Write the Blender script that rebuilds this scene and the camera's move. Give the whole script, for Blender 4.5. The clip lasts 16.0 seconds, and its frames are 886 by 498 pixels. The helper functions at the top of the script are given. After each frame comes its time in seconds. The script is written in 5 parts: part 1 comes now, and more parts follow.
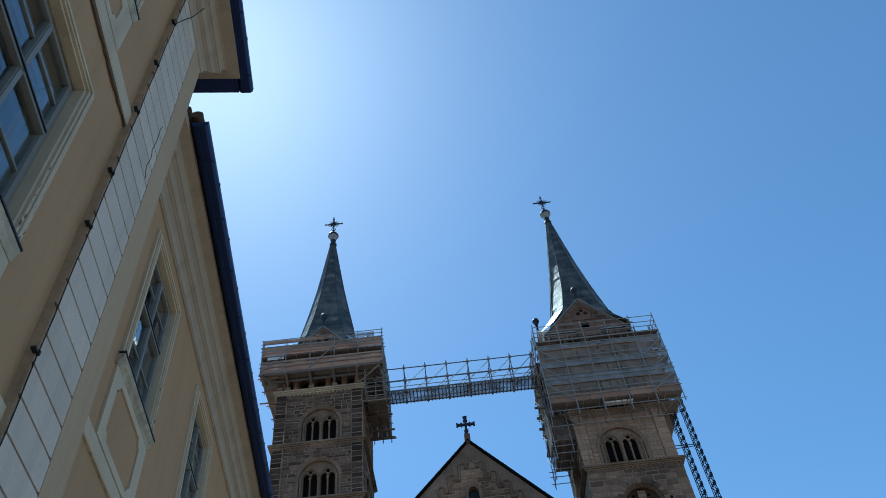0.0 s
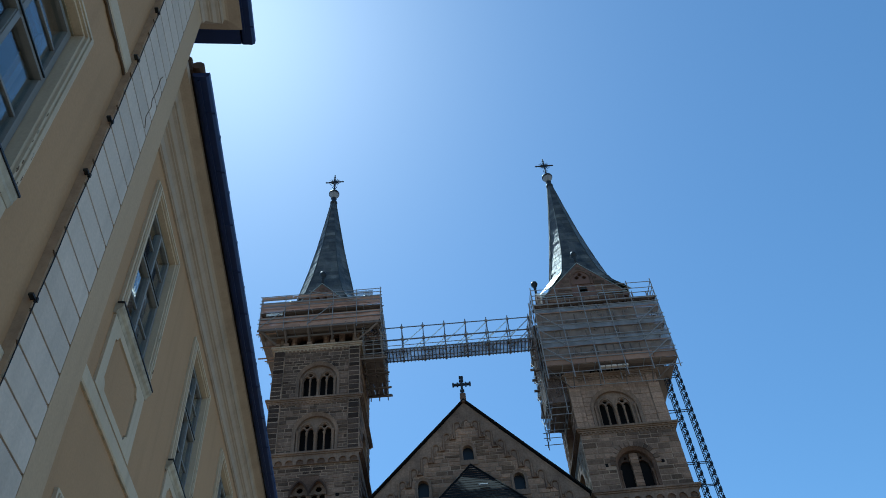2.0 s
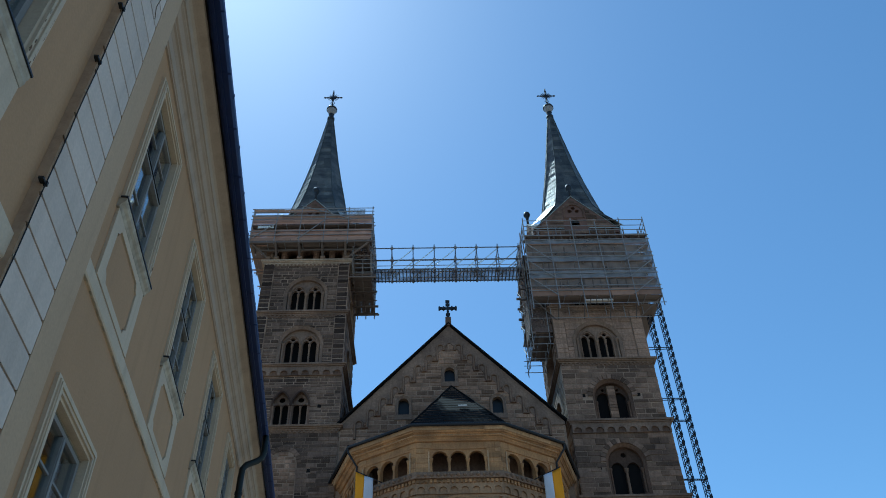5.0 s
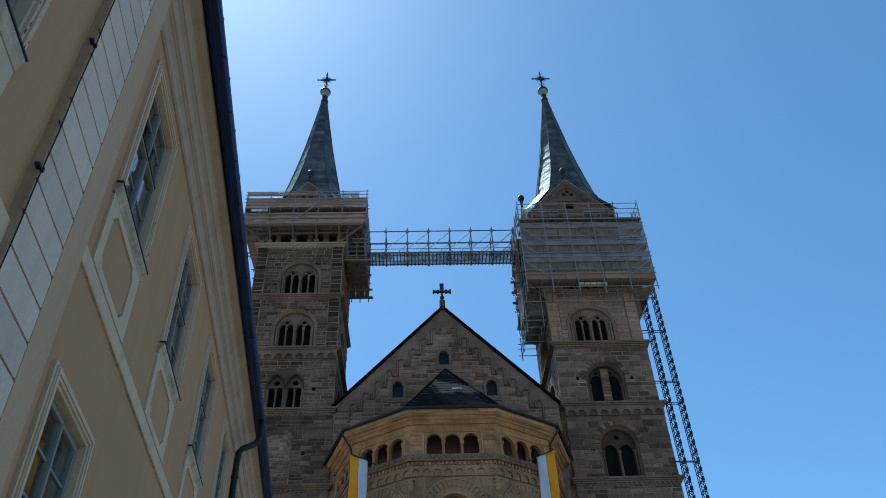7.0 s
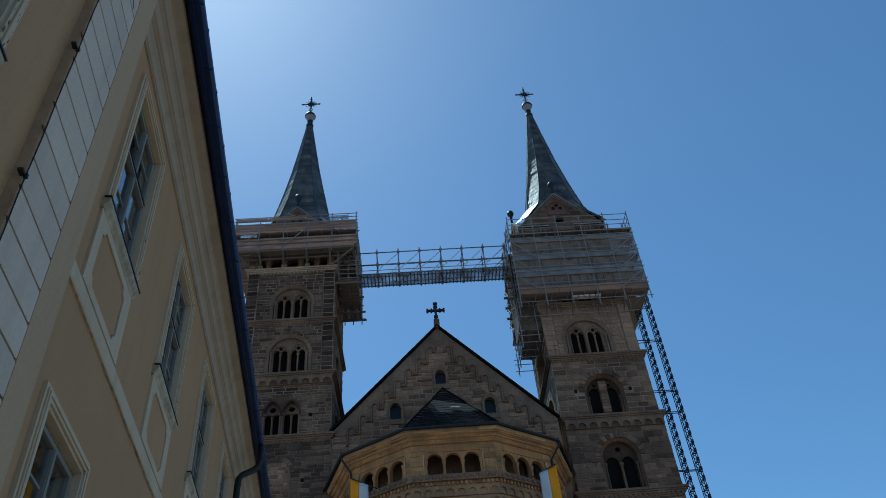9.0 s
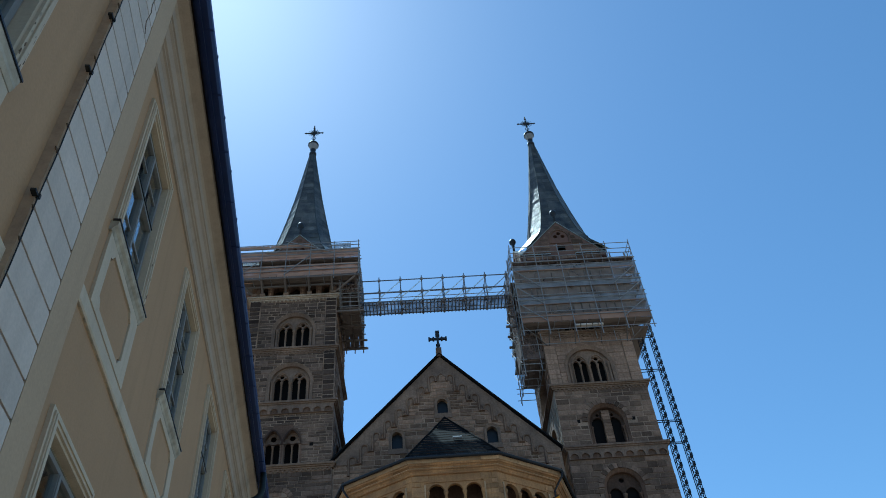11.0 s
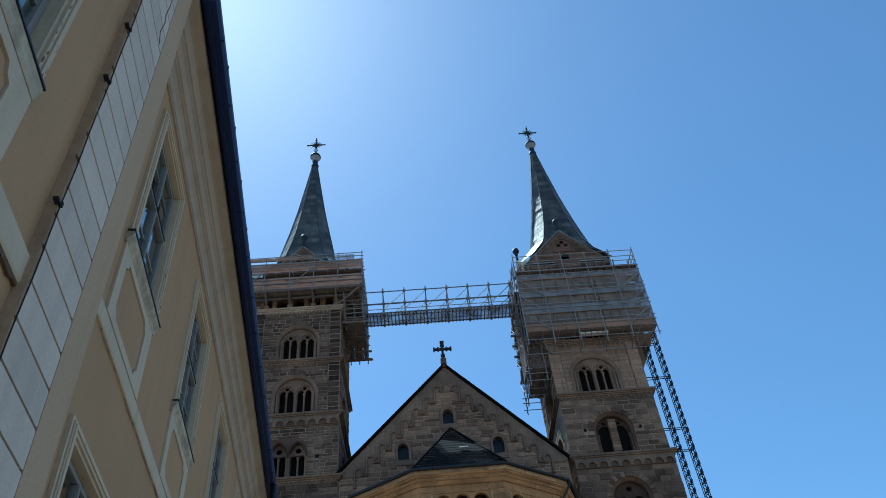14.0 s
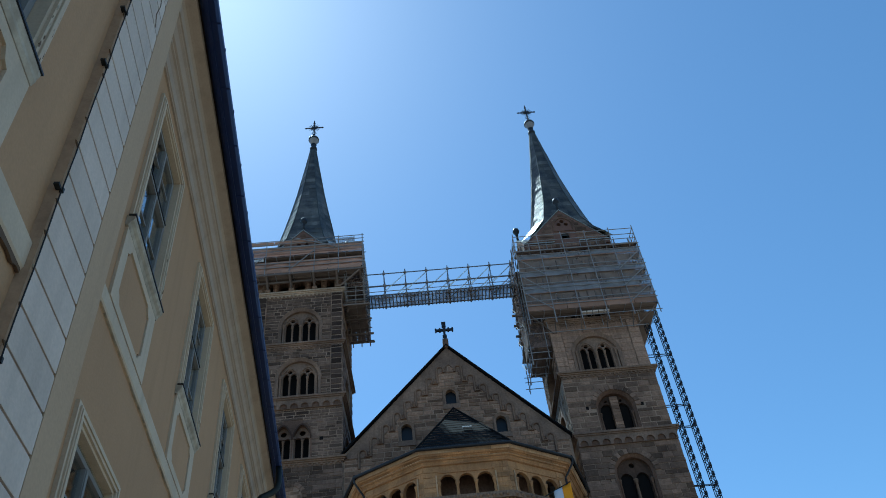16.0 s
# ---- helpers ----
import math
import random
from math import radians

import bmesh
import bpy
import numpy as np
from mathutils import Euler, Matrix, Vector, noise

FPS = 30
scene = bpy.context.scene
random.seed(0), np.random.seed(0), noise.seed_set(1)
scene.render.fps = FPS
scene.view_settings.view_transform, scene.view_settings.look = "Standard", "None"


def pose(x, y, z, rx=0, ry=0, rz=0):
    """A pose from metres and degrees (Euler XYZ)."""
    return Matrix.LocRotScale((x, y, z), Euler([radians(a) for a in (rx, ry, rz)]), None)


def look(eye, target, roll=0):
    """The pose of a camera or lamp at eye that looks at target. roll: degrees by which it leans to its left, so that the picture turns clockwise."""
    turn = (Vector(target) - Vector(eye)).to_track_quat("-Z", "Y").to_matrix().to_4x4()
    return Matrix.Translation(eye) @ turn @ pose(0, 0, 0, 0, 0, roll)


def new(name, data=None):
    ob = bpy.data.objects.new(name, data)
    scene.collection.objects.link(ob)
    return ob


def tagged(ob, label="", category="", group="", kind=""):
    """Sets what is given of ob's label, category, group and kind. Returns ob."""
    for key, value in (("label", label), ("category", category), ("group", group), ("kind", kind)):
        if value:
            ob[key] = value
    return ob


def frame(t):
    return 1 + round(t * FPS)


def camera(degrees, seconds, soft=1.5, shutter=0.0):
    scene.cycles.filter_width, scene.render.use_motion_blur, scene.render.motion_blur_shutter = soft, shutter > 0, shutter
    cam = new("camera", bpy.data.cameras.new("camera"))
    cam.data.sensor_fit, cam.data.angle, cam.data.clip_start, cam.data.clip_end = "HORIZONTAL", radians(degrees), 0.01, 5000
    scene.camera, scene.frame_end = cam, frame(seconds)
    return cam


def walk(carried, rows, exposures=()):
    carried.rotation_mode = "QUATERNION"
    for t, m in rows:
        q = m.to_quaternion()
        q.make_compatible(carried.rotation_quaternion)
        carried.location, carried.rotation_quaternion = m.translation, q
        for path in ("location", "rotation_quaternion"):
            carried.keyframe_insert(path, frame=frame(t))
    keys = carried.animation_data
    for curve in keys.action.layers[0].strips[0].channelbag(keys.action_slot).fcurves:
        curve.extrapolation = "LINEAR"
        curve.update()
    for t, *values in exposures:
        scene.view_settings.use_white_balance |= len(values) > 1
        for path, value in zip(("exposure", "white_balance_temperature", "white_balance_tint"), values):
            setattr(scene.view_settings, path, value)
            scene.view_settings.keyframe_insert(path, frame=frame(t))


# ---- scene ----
def view(x, y, z, yaw, pitch, roll):
    """A camera pose from its place, heading to the left of +y, tilt upwards and roll."""
    return pose(x, y, z, 0, 0, yaw) @ pose(0, 0, 0, 90 + pitch) @ pose(0, 0, 0, 0, 0, roll)


PATH = [
    (0.0, 0.134, -0.097, 1.649, -2.315, 49.981, -7.746),
    (0.5, 0.125, -0.082, 1.645, -2.080, 48.498, -7.226),
    (1.0, 0.115, -0.071, 1.637, -1.850, 47.285, -6.676),
    (1.5, 0.128, -0.080, 1.637, -1.738, 47.132, -6.047),
    (2.0, 0.134, -0.060, 1.654, -1.784, 47.172, -5.879),
    (2.5, 0.135, -0.056, 1.660, -1.651, 47.149, -5.778),
    (3.0, 0.120, -0.071, 1.647, -1.709, 46.883, -6.010),
    (3.5, 0.094, -0.077, 1.635, -1.642, 46.321, -6.110),
    (4.0, 0.033, -0.037, 1.645, -1.435, 45.004, -4.784),
    (4.5, 0.013, -0.005, 1.642, -1.562, 43.539, -3.432),
    (5.0, 0.000, -0.000, 1.600, -2.120, 41.704, -2.180),
    (7.5, -0.053, 0.019, 1.652, -3.108, 40.425, -2.912),
    (8.0, -0.054, 0.057, 1.612, -3.378, 40.770, -4.017),
    (8.5, -0.094, 0.200, 1.634, -3.637, 41.297, -5.349),
    (9.0, -0.156, 0.299, 1.680, -3.755, 41.877, -5.670),
    (11.5, -0.251, 0.369, 1.664, -3.982, 44.450, -5.612),
    (12.0, -0.297, 0.435, 1.706, -4.071, 44.775, -5.564),
    (12.5, -0.326, 0.415, 1.698, -3.955, 44.715, -5.573),
    (13.0, -0.360, 0.400, 1.659, -3.639, 44.511, -6.195),
    (13.5, -0.377, 0.383, 1.646, -3.775, 44.698, -6.271),
    (14.0, -0.346, 0.374, 1.647, -3.792, 44.745, -6.310),
    (14.5, -0.389, 0.447, 1.697, -3.880, 44.711, -6.368),
    (15.0, -0.396, 0.430, 1.678, -3.656, 44.195, -6.554),
    (15.5, -0.377, 0.403, 1.665, -3.571, 43.713, -6.812),
    (16.0, -0.361, 0.384, 1.646, -3.554, 43.388, -7.050),
]
cam = camera(58.80, 16.0, soft=0.95)
KELVIN, TINT = 4850, -11
walk(cam, [(row[0], view(*row[1:])) for row in PATH],
     exposures=[(t, e, KELVIN, TINT) for t, e in ((0.0, 0.0), (7.6, 0.0), (8.2, -0.05), (8.6, -0.08), (9.0, -0.42), (9.3, -0.5), (11.0, 0.05), (16.0, 0.05))])

# ---- world and sun ----
SUN_WAY = Vector((-0.230, 0.405, 0.885)).normalized()
SUN_UP = math.asin(SUN_WAY.z)
SUN_TURN = math.atan2(SUN_WAY.x, SUN_WAY.y)
world = bpy.data.worlds.new("sky")
scene.world = world
world.use_nodes = True
nt = world.node_tree
sky = nt.nodes.new("ShaderNodeTexSky")
sky.sky_type = "NISHITA"
sky.sun_disc = False
sky.sun_elevation = SUN_UP
sky.sun_rotation = SUN_TURN
sky.altitude = 250
sky.air_density, sky.dust_density, sky.ozone_density = 1.0, 0.5, 1.3
nt.links.new(sky.outputs[0], nt.nodes["Background"].inputs[0])
nt.nodes["Background"].inputs[1].default_value = 0.136
sun = new("sun", bpy.data.lights.new("sun", "SUN"))
sun.data.energy = 4.0
sun.data.angle = radians(0.53)
sun.data.color = (1.0, 0.95, 0.87)
sun.matrix_world = look(SUN_WAY * 100, (0, 0, 0))


# ---- materials ----
def material(name, base, second=None, rough=0.85, metal=0.0, scale=1.2, fine=30.0, bump=0.25, amount=0.5, streak=0.0,
             random_from="", spread=0.0, spec=0.3, contrast=0.19):
    """A surface: two colours mixed by coarse patches, fine grain, relief, rain streaks and a shade of its own for each piece."""
    m = bpy.data.materials.new(name)
    m.use_nodes = True
    t, links = m.node_tree, m.node_tree.links
    b = t.nodes["Principled BSDF"]
    b.inputs["Metallic"].default_value = metal
    b.inputs["Specular IOR Level"].default_value = spec
    co = t.nodes.new("ShaderNodeNewGeometry").outputs["Position"]

    def wave(s, detail, stretch=None):
        n = t.nodes.new("ShaderNodeTexNoise")
        n.inputs["Scale"].default_value = s
        n.inputs["Detail"].default_value = detail
        if stretch:
            mp = t.nodes.new("ShaderNodeMapping")
            mp.inputs["Scale"].default_value = stretch
            links.new(co, mp.inputs["Vector"])
            links.new(mp.outputs[0], n.inputs["Vector"])
        else:
            links.new(co, n.inputs["Vector"])
        return n.outputs["Fac"]

    def ramp(fac, lo, hi):
        r = t.nodes.new("ShaderNodeMapRange")
        r.inputs["From Min"].default_value, r.inputs["From Max"].default_value = lo, hi
        links.new(fac, r.inputs["Value"])
        return r.outputs[0]

    def mix(fac, a, c, how="MIX", weight=1.0):
        x = t.nodes.new("ShaderNodeMix")
        x.data_type, x.blend_type = "RGBA", how
        if fac is None:
            x.inputs[0].default_value = weight
        else:
            links.new(fac, x.inputs[0])
        for k, v in ((6, a), (7, c)):
            if isinstance(v, tuple):
                x.inputs[k].default_value = (*v, 1)
            else:
                links.new(v, x.inputs[k])
        return x.outputs[2]

    def times(fac, v):
        x = t.nodes.new("ShaderNodeMath")
        x.operation = "MULTIPLY"
        links.new(fac, x.inputs[0])
        x.inputs[1].default_value = v
        return x.outputs[0]

    second = second or tuple(c * 0.7 for c in base)
    col = mix(times(ramp(wave(scale, 5), 0.35, 0.7), amount), base, second)
    grain = wave(fine, 4)
    shade = t.nodes.new("ShaderNodeMapRange")
    shade.inputs["To Min"].default_value, shade.inputs["To Max"].default_value = 1 - contrast, 1 + contrast
    links.new(grain, shade.inputs["Value"])
    gray = t.nodes.new("ShaderNodeCombineColor")
    for k in range(3):
        links.new(shade.outputs[0], gray.inputs[k])
    col = mix(None, col, gray.outputs[0], "MULTIPLY", 0.8)
    if streak:
        col = mix(times(ramp(wave(1.0, 3, (5.0, 5.0, 0.35)), 0.52, 0.75), streak), col, tuple(c * 0.45 for c in base))
    if random_from:
        if random_from == "object":
            val = t.nodes.new("ShaderNodeObjectInfo").outputs["Random"]
        else:
            val = t.nodes.new("ShaderNodeNewGeometry").outputs["Random Per Island"]
        r = t.nodes.new("ShaderNodeMapRange")
        r.inputs["To Min"].default_value, r.inputs["To Max"].default_value = 1 - spread, 1 + spread
        links.new(val, r.inputs["Value"])
        g2 = t.nodes.new("ShaderNodeCombineColor")
        for k in range(3):
            links.new(r.outputs[0], g2.inputs[k])
        col = mix(None, col, g2.outputs[0], "MULTIPLY", 1.0)
    links.new(col, b.inputs["Base Color"])
    rr = t.nodes.new("ShaderNodeMapRange")
    rr.inputs["To Min"].default_value, rr.inputs["To Max"].default_value = max(rough - 0.12, 0.03), min(rough + 0.12, 1)
    links.new(grain, rr.inputs["Value"])
    links.new(rr.outputs[0], b.inputs["Roughness"])
    if bump:
        bp = t.nodes.new("ShaderNodeBump")
        bp.inputs["Strength"].default_value = bump
        bp.inputs["Distance"].default_value = 0.3 / fine
        links.new(grain, bp.inputs["Height"])
        links.new(bp.outputs[0], b.inputs["Normal"])
    return m


PLASTER = material("beige_plaster", (0.412, 0.256, 0.134), (0.335, 0.208, 0.110), 0.92, scale=0.8, fine=45, streak=0.18, bump=0.35)
STRIP = material("pale_beige_plaster", (0.455, 0.322, 0.200), (0.39, 0.275, 0.170), 0.92, scale=0.9, fine=45, streak=0.15)
TRIM = material("off_white_trim", (0.535, 0.428, 0.305), (0.42, 0.334, 0.238), 0.8, scale=2.5, fine=50, streak=0.3)
QUOIN = material("white_paint", (0.583, 0.4829, 0.4013), (0.4717, 0.3924, 0.3235), 0.8, scale=2.0, fine=40, streak=0.3, random_from="object", spread=0.06)
CORNICE = material("grey_cream_cornice", (0.385, 0.306, 0.235), (0.305, 0.242, 0.187), 0.85, scale=2.5, fine=50, streak=0.3)
EDGE = material("worn_edge_plaster", (0.39, 0.262, 0.16), (0.27, 0.178, 0.11), 0.92, scale=9, fine=60, amount=0.9)
SILL = material("weathered_sill_stone", (0.46, 0.40, 0.31), (0.20, 0.17, 0.13), 0.85, scale=7, fine=60, amount=0.8)
# near-black metal; its blue is the veil of sun glare put into the colour
GUTTER = material("glare_blue_sheet_metal", (0.017, 0.030, 0.105), (0.012, 0.020, 0.065), 0.5, metal=0.2, scale=3, fine=25, bump=0.05)
PIPE = material("black_pipe_metal", (0.012, 0.014, 0.013), (0.02, 0.023, 0.021), 0.5, metal=0.2, scale=4, fine=25, bump=0.05)
SASH = material("grey_white_window_paint", (0.22, 0.21, 0.20), (0.16, 0.155, 0.15), 0.6, scale=5, fine=60)
REVEAL = material("olive_reveal_plaster", (0.38, 0.34, 0.285), (0.28, 0.25, 0.21), 0.8, scale=4, fine=40)
SOFFIT = material("stained_olive_soffit", (0.25, 0.215, 0.14), (0.13, 0.11, 0.075), 0.9, scale=9, fine=40, amount=0.8)
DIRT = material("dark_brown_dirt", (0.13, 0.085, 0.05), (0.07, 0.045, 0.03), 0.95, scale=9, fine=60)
# room walls coloured near black, the shade of the interior painted in
ROOM = material("shaded_room_wall", (0.10, 0.09, 0.08), (0.07, 0.065, 0.06), 0.95)
CABLE = material("black_cable", (0.015, 0.015, 0.015), None, 0.6)
TILE = material("brown_roof_tiles", (0.09, 0.055, 0.042), (0.055, 0.038, 0.03), 0.85, scale=3, fine=12)
STONE_ARGS = dict(rough=0.94, scale=0.42, fine=7, bump=0.6, amount=0.9, streak=0.55, spec=0.15, contrast=0.62)
STONE = material("grey_sandstone", (0.2693, 0.1778, 0.1255), (0.1247, 0.085, 0.0656), **STONE_ARGS)
STONE_CORNER = material("sooty_corner_block", (0.072, 0.0464, 0.0347), (0.03, 0.0209, 0.0174), random_from="island", spread=0.6, **STONE_ARGS)
STONE_PIECE = material("grey_sandstone_block", (0.3018, 0.1848, 0.1205), (0.1232, 0.077, 0.0554), random_from="object", spread=0.46, **STONE_ARGS)
STONE_REST = material("grey_sandstone_course", (0.3018, 0.1848, 0.1205), (0.1232, 0.077, 0.0554), random_from="island", spread=0.46, **STONE_ARGS)
STONE_EVEN = material("even_grey_sandstone", (0.3465, 0.2193, 0.1498), (0.208, 0.1351, 0.0991), random_from="island", spread=0.13, **STONE_ARGS)
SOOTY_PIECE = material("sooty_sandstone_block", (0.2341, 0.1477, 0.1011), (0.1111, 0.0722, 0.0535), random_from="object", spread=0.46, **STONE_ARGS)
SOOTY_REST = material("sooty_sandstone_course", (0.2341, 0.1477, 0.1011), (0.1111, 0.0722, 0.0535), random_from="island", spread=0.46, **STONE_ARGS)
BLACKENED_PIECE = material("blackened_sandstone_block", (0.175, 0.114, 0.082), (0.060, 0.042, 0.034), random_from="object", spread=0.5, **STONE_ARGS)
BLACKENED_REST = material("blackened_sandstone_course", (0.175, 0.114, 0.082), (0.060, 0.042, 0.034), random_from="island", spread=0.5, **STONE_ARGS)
# near black: soot on mouldings, painted shade on deep-set tracery
SOOT_SHADE = material("soot_and_shade_black_stone", (0.0935, 0.058, 0.0414), (0.0495, 0.032, 0.0252), **STONE_ARGS)
# sooty stone, also used to paint shade into frieze pockets and the gallery passage
STONE_DARK = material("sooty_and_shaded_sandstone", (0.1971, 0.1166, 0.0778), (0.0862, 0.0539, 0.0408), **STONE_ARGS)
PALE = material("pale_sandstone", (0.2656, 0.1716, 0.1152), (0.1371, 0.0906, 0.064), **STONE_ARGS)
LIGHT_SUNLIT_STONE = material("light_and_sunlit_sandstone", (0.46, 0.35, 0.255), (0.28, 0.205, 0.15), **STONE_ARGS)
MORTAR = material("pale_mortar", (0.3707, 0.2495, 0.1723), (0.1338, 0.0887, 0.0641), 0.95, scale=0.7, fine=9, amount=1.0, contrast=0.5)
WARM = material("yellow_sandstone", (0.4876, 0.2568, 0.1074), (0.2332, 0.1274, 0.0634), 0.9, scale=0.7, fine=9, amount=0.95, streak=0.5, bump=0.4, contrast=0.45)
WARM_PIECE = material("yellow_sandstone_block", (0.4982, 0.2695, 0.1188), (0.2226, 0.1274, 0.066), 0.9, scale=0.7, fine=9, amount=0.95, streak=0.5,
                      bump=0.4, random_from="object", spread=0.3, contrast=0.45)
WARM_LOW = material("brown_sandstone_block", (0.3816, 0.2303, 0.1276), (0.2014, 0.1254, 0.0757), 0.92, scale=0.8, fine=8, amount=0.95, streak=0.5,
                    bump=0.4, random_from="island", spread=0.22, contrast=0.45)
PALE_WARM = material("pale_yellow_sandstone", (0.53, 0.3528, 0.2068), (0.2862, 0.1813, 0.1056), 0.9, scale=0.9, fine=8, amount=0.8, streak=0.4,
                    random_from="object", spread=0.25, contrast=0.4)
REDSTONE = material("reddish_sandstone", (0.1785, 0.0996, 0.0731), (0.102, 0.059, 0.046), 0.9, scale=0.8, fine=9, amount=0.8, bump=0.4)
COPPER = material("green_copper_sheet", (0.150, 0.130, 0.104), (0.030, 0.031, 0.034), 0.5, metal=0.42, scale=0.85, fine=7, amount=0.95, streak=0.4,
                  random_from="island", spread=0.42, bump=0.9, spec=0.5, contrast=0.5)
# pale base puts the sun's sheen into the flared copper
COPPER_FLARE = material("pale_sunlit_copper_sheet", (0.50, 0.46, 0.38), (0.26, 0.245, 0.21), 0.5, metal=0.6, scale=1.6, fine=6, amount=0.8, bump=0.9, spec=0.5, contrast=0.4)
COPPER_PLAIN = material("green_copper", (0.0595, 0.0624, 0.0576), (0.034, 0.0352, 0.0368), 0.6, metal=0.1, scale=1.5, fine=10)
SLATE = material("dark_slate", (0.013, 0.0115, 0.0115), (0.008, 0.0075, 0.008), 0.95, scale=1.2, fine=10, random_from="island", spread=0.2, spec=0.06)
DARK_METAL = material("dark_wrought_metal", (0.035, 0.035, 0.04), None, 0.5, metal=0.5, scale=3)
STEEL = material("galvanised_steel", (0.286, 0.2665, 0.2665), (0.182, 0.169, 0.169), 0.6, metal=0.15, scale=3, fine=20, bump=0.1)
PLANK = material("scaffold_planks", (0.36, 0.215, 0.149), (0.24, 0.146, 0.1064), 0.85, scale=1.5, fine=16, random_from="object", spread=0.25)
BOARD = material("grey_weathered_boards", (0.18, 0.138, 0.1176), (0.12, 0.0943, 0.0829), 0.85, scale=1.2, fine=14, random_from="object", spread=0.3)
CHORD = material("dark_bridge_tube", (0.156, 0.1638, 0.2025), (0.1092, 0.117, 0.1402), 0.5, metal=0.4)
ZINC = material("bright_zinc_tube", (0.82, 0.80, 0.79), (0.72, 0.71, 0.70), 0.28, metal=0.85)
MAST = material("painted_mast_steel", (0.03, 0.04, 0.06), None, 0.5, metal=0.4)
YELLOW = material("yellow_flag_cloth", (0.82, 0.33, 0.012), (0.68, 0.27, 0.01), 0.9, fine=40)
WHITE = material("white_flag_cloth", (0.64, 0.632, 0.702), (0.56, 0.552, 0.612), 0.9, fine=40)
GROUND = material("granite_paving", (0.315, 0.245, 0.175), (0.245, 0.19, 0.138), 0.85, scale=0.6, fine=12)


def glass_material():
    m = bpy.data.materials.new("window_glass")
    m.use_nodes = True
    b = m.node_tree.nodes["Principled BSDF"]
    b.inputs["Base Color"].default_value = (0.9, 0.95, 0.97, 1)
    b.inputs["Roughness"].default_value = 0.02
    b.inputs["Transmission Weight"].default_value = 1.0
    b.inputs["IOR"].default_value = 1.5
    return m


GLASS = glass_material()
# opaque near-black pane: the dark inside of the gable put into its colour
DARK_PANE = material("dark_inside_pane", (0.014, 0.014, 0.018), None, 0.4, scale=3, fine=20)


def net_material(name, colour, gaps):
    """Woven scaffold netting: cloth with a share of it open."""
    m = bpy.data.materials.new(name)
    m.use_nodes = True
    t = m.node_tree
    b = t.nodes["Principled BSDF"]
    b.inputs["Base Color"].default_value = (*colour, 1)
    b.inputs["Roughness"].default_value = 0.9
    clear = t.nodes.new("ShaderNodeBsdfTransparent")
    mx = t.nodes.new("ShaderNodeMixShader")
    n = t.nodes.new("ShaderNodeTexNoise")
    n.inputs["Scale"].default_value = 0.9
    n.inputs["Detail"].default_value = 5
    geo = t.nodes.new("ShaderNodeNewGeometry")
    t.links.new(geo.outputs["Position"], n.inputs["Vector"])
    r = t.nodes.new("ShaderNodeMapRange")
    r.inputs["From Min"].default_value, r.inputs["From Max"].default_value = 0.3, 0.7
    r.inputs["To Min"].default_value, r.inputs["To Max"].default_value = max(gaps - 0.2, 0.0), gaps + 0.2
    t.links.new(n.outputs["Fac"], r.inputs["Value"])
    t.links.new(r.outputs[0], mx.inputs[0])
    t.links.new(b.outputs[0], mx.inputs[1])
    t.links.new(clear.outputs[0], mx.inputs[2])
    t.links.new(mx.outputs[0], t.nodes["Material Output"].inputs["Surface"])
    return m


NET = net_material("grey_scaffold_netting", (0.24, 0.20, 0.19), 0.5)
NET_WHITE = net_material("white_sheet", (0.75, 0.74, 0.73), 0.1)
NET_BROWN = net_material("brown_scaffold_netting", (0.25, 0.185, 0.15), 0.25)
NET_GREY = net_material("grey_dust_sheet", (0.253, 0.2472, 0.2645), 0.3)
NET_DARK = net_material("dark_brown_netting", (0.156, 0.1035, 0.084), 0.28)
NET_RED = net_material("faded_orange_netting", (0.528, 0.3162, 0.2408), 0.22)


# ---- mesh helpers ----
def part(name, bm, mat, parent=None, label="", smooth=False, at=None):
    me = bpy.data.meshes.new(name)
    bmesh.ops.recalc_face_normals(bm, faces=bm.faces)
    bm.to_mesh(me)
    bm.free()
    me.materials.append(mat)
    if smooth:
        for f in me.polygons:
            f.use_smooth = True
    ob = new(name, me)
    ob.parent = parent
    if at is not None:
        ob.matrix_basis = at
    if label:
        tagged(ob, label)
    return ob


def thing(name, m, label, category, group="", kind=""):
    ob = new(name)
    ob.matrix_basis = m
    return tagged(ob, label, category, group, kind)


def box(bm, x0, x1, y0, y1, z0, z1):
    v = [bm.verts.new((x, y, z)) for x in (x0, x1) for y in (y0, y1) for z in (z0, z1)]
    for f in ((0, 1, 3, 2), (4, 6, 7, 5), (0, 4, 5, 1), (2, 3, 7, 6), (0, 2, 6, 4), (1, 5, 7, 3)):
        bm.faces.new([v[k] for k in f])
    return bm


def boxed(*dims):
    return box(bmesh.new(), *dims)


def prism(bm, profile, x0, x1):
    """A profile of (y, z) drawn along x."""
    a = [bm.verts.new((x0, y, z)) for y, z in profile]
    b = [bm.verts.new((x1, y, z)) for y, z in profile]
    n = len(profile)
    for k in range(n):
        bm.faces.new((a[k], a[(k + 1) % n], b[(k + 1) % n], b[k]))
    bm.faces.new(a)
    bm.faces.new(b[::-1])
    return bm


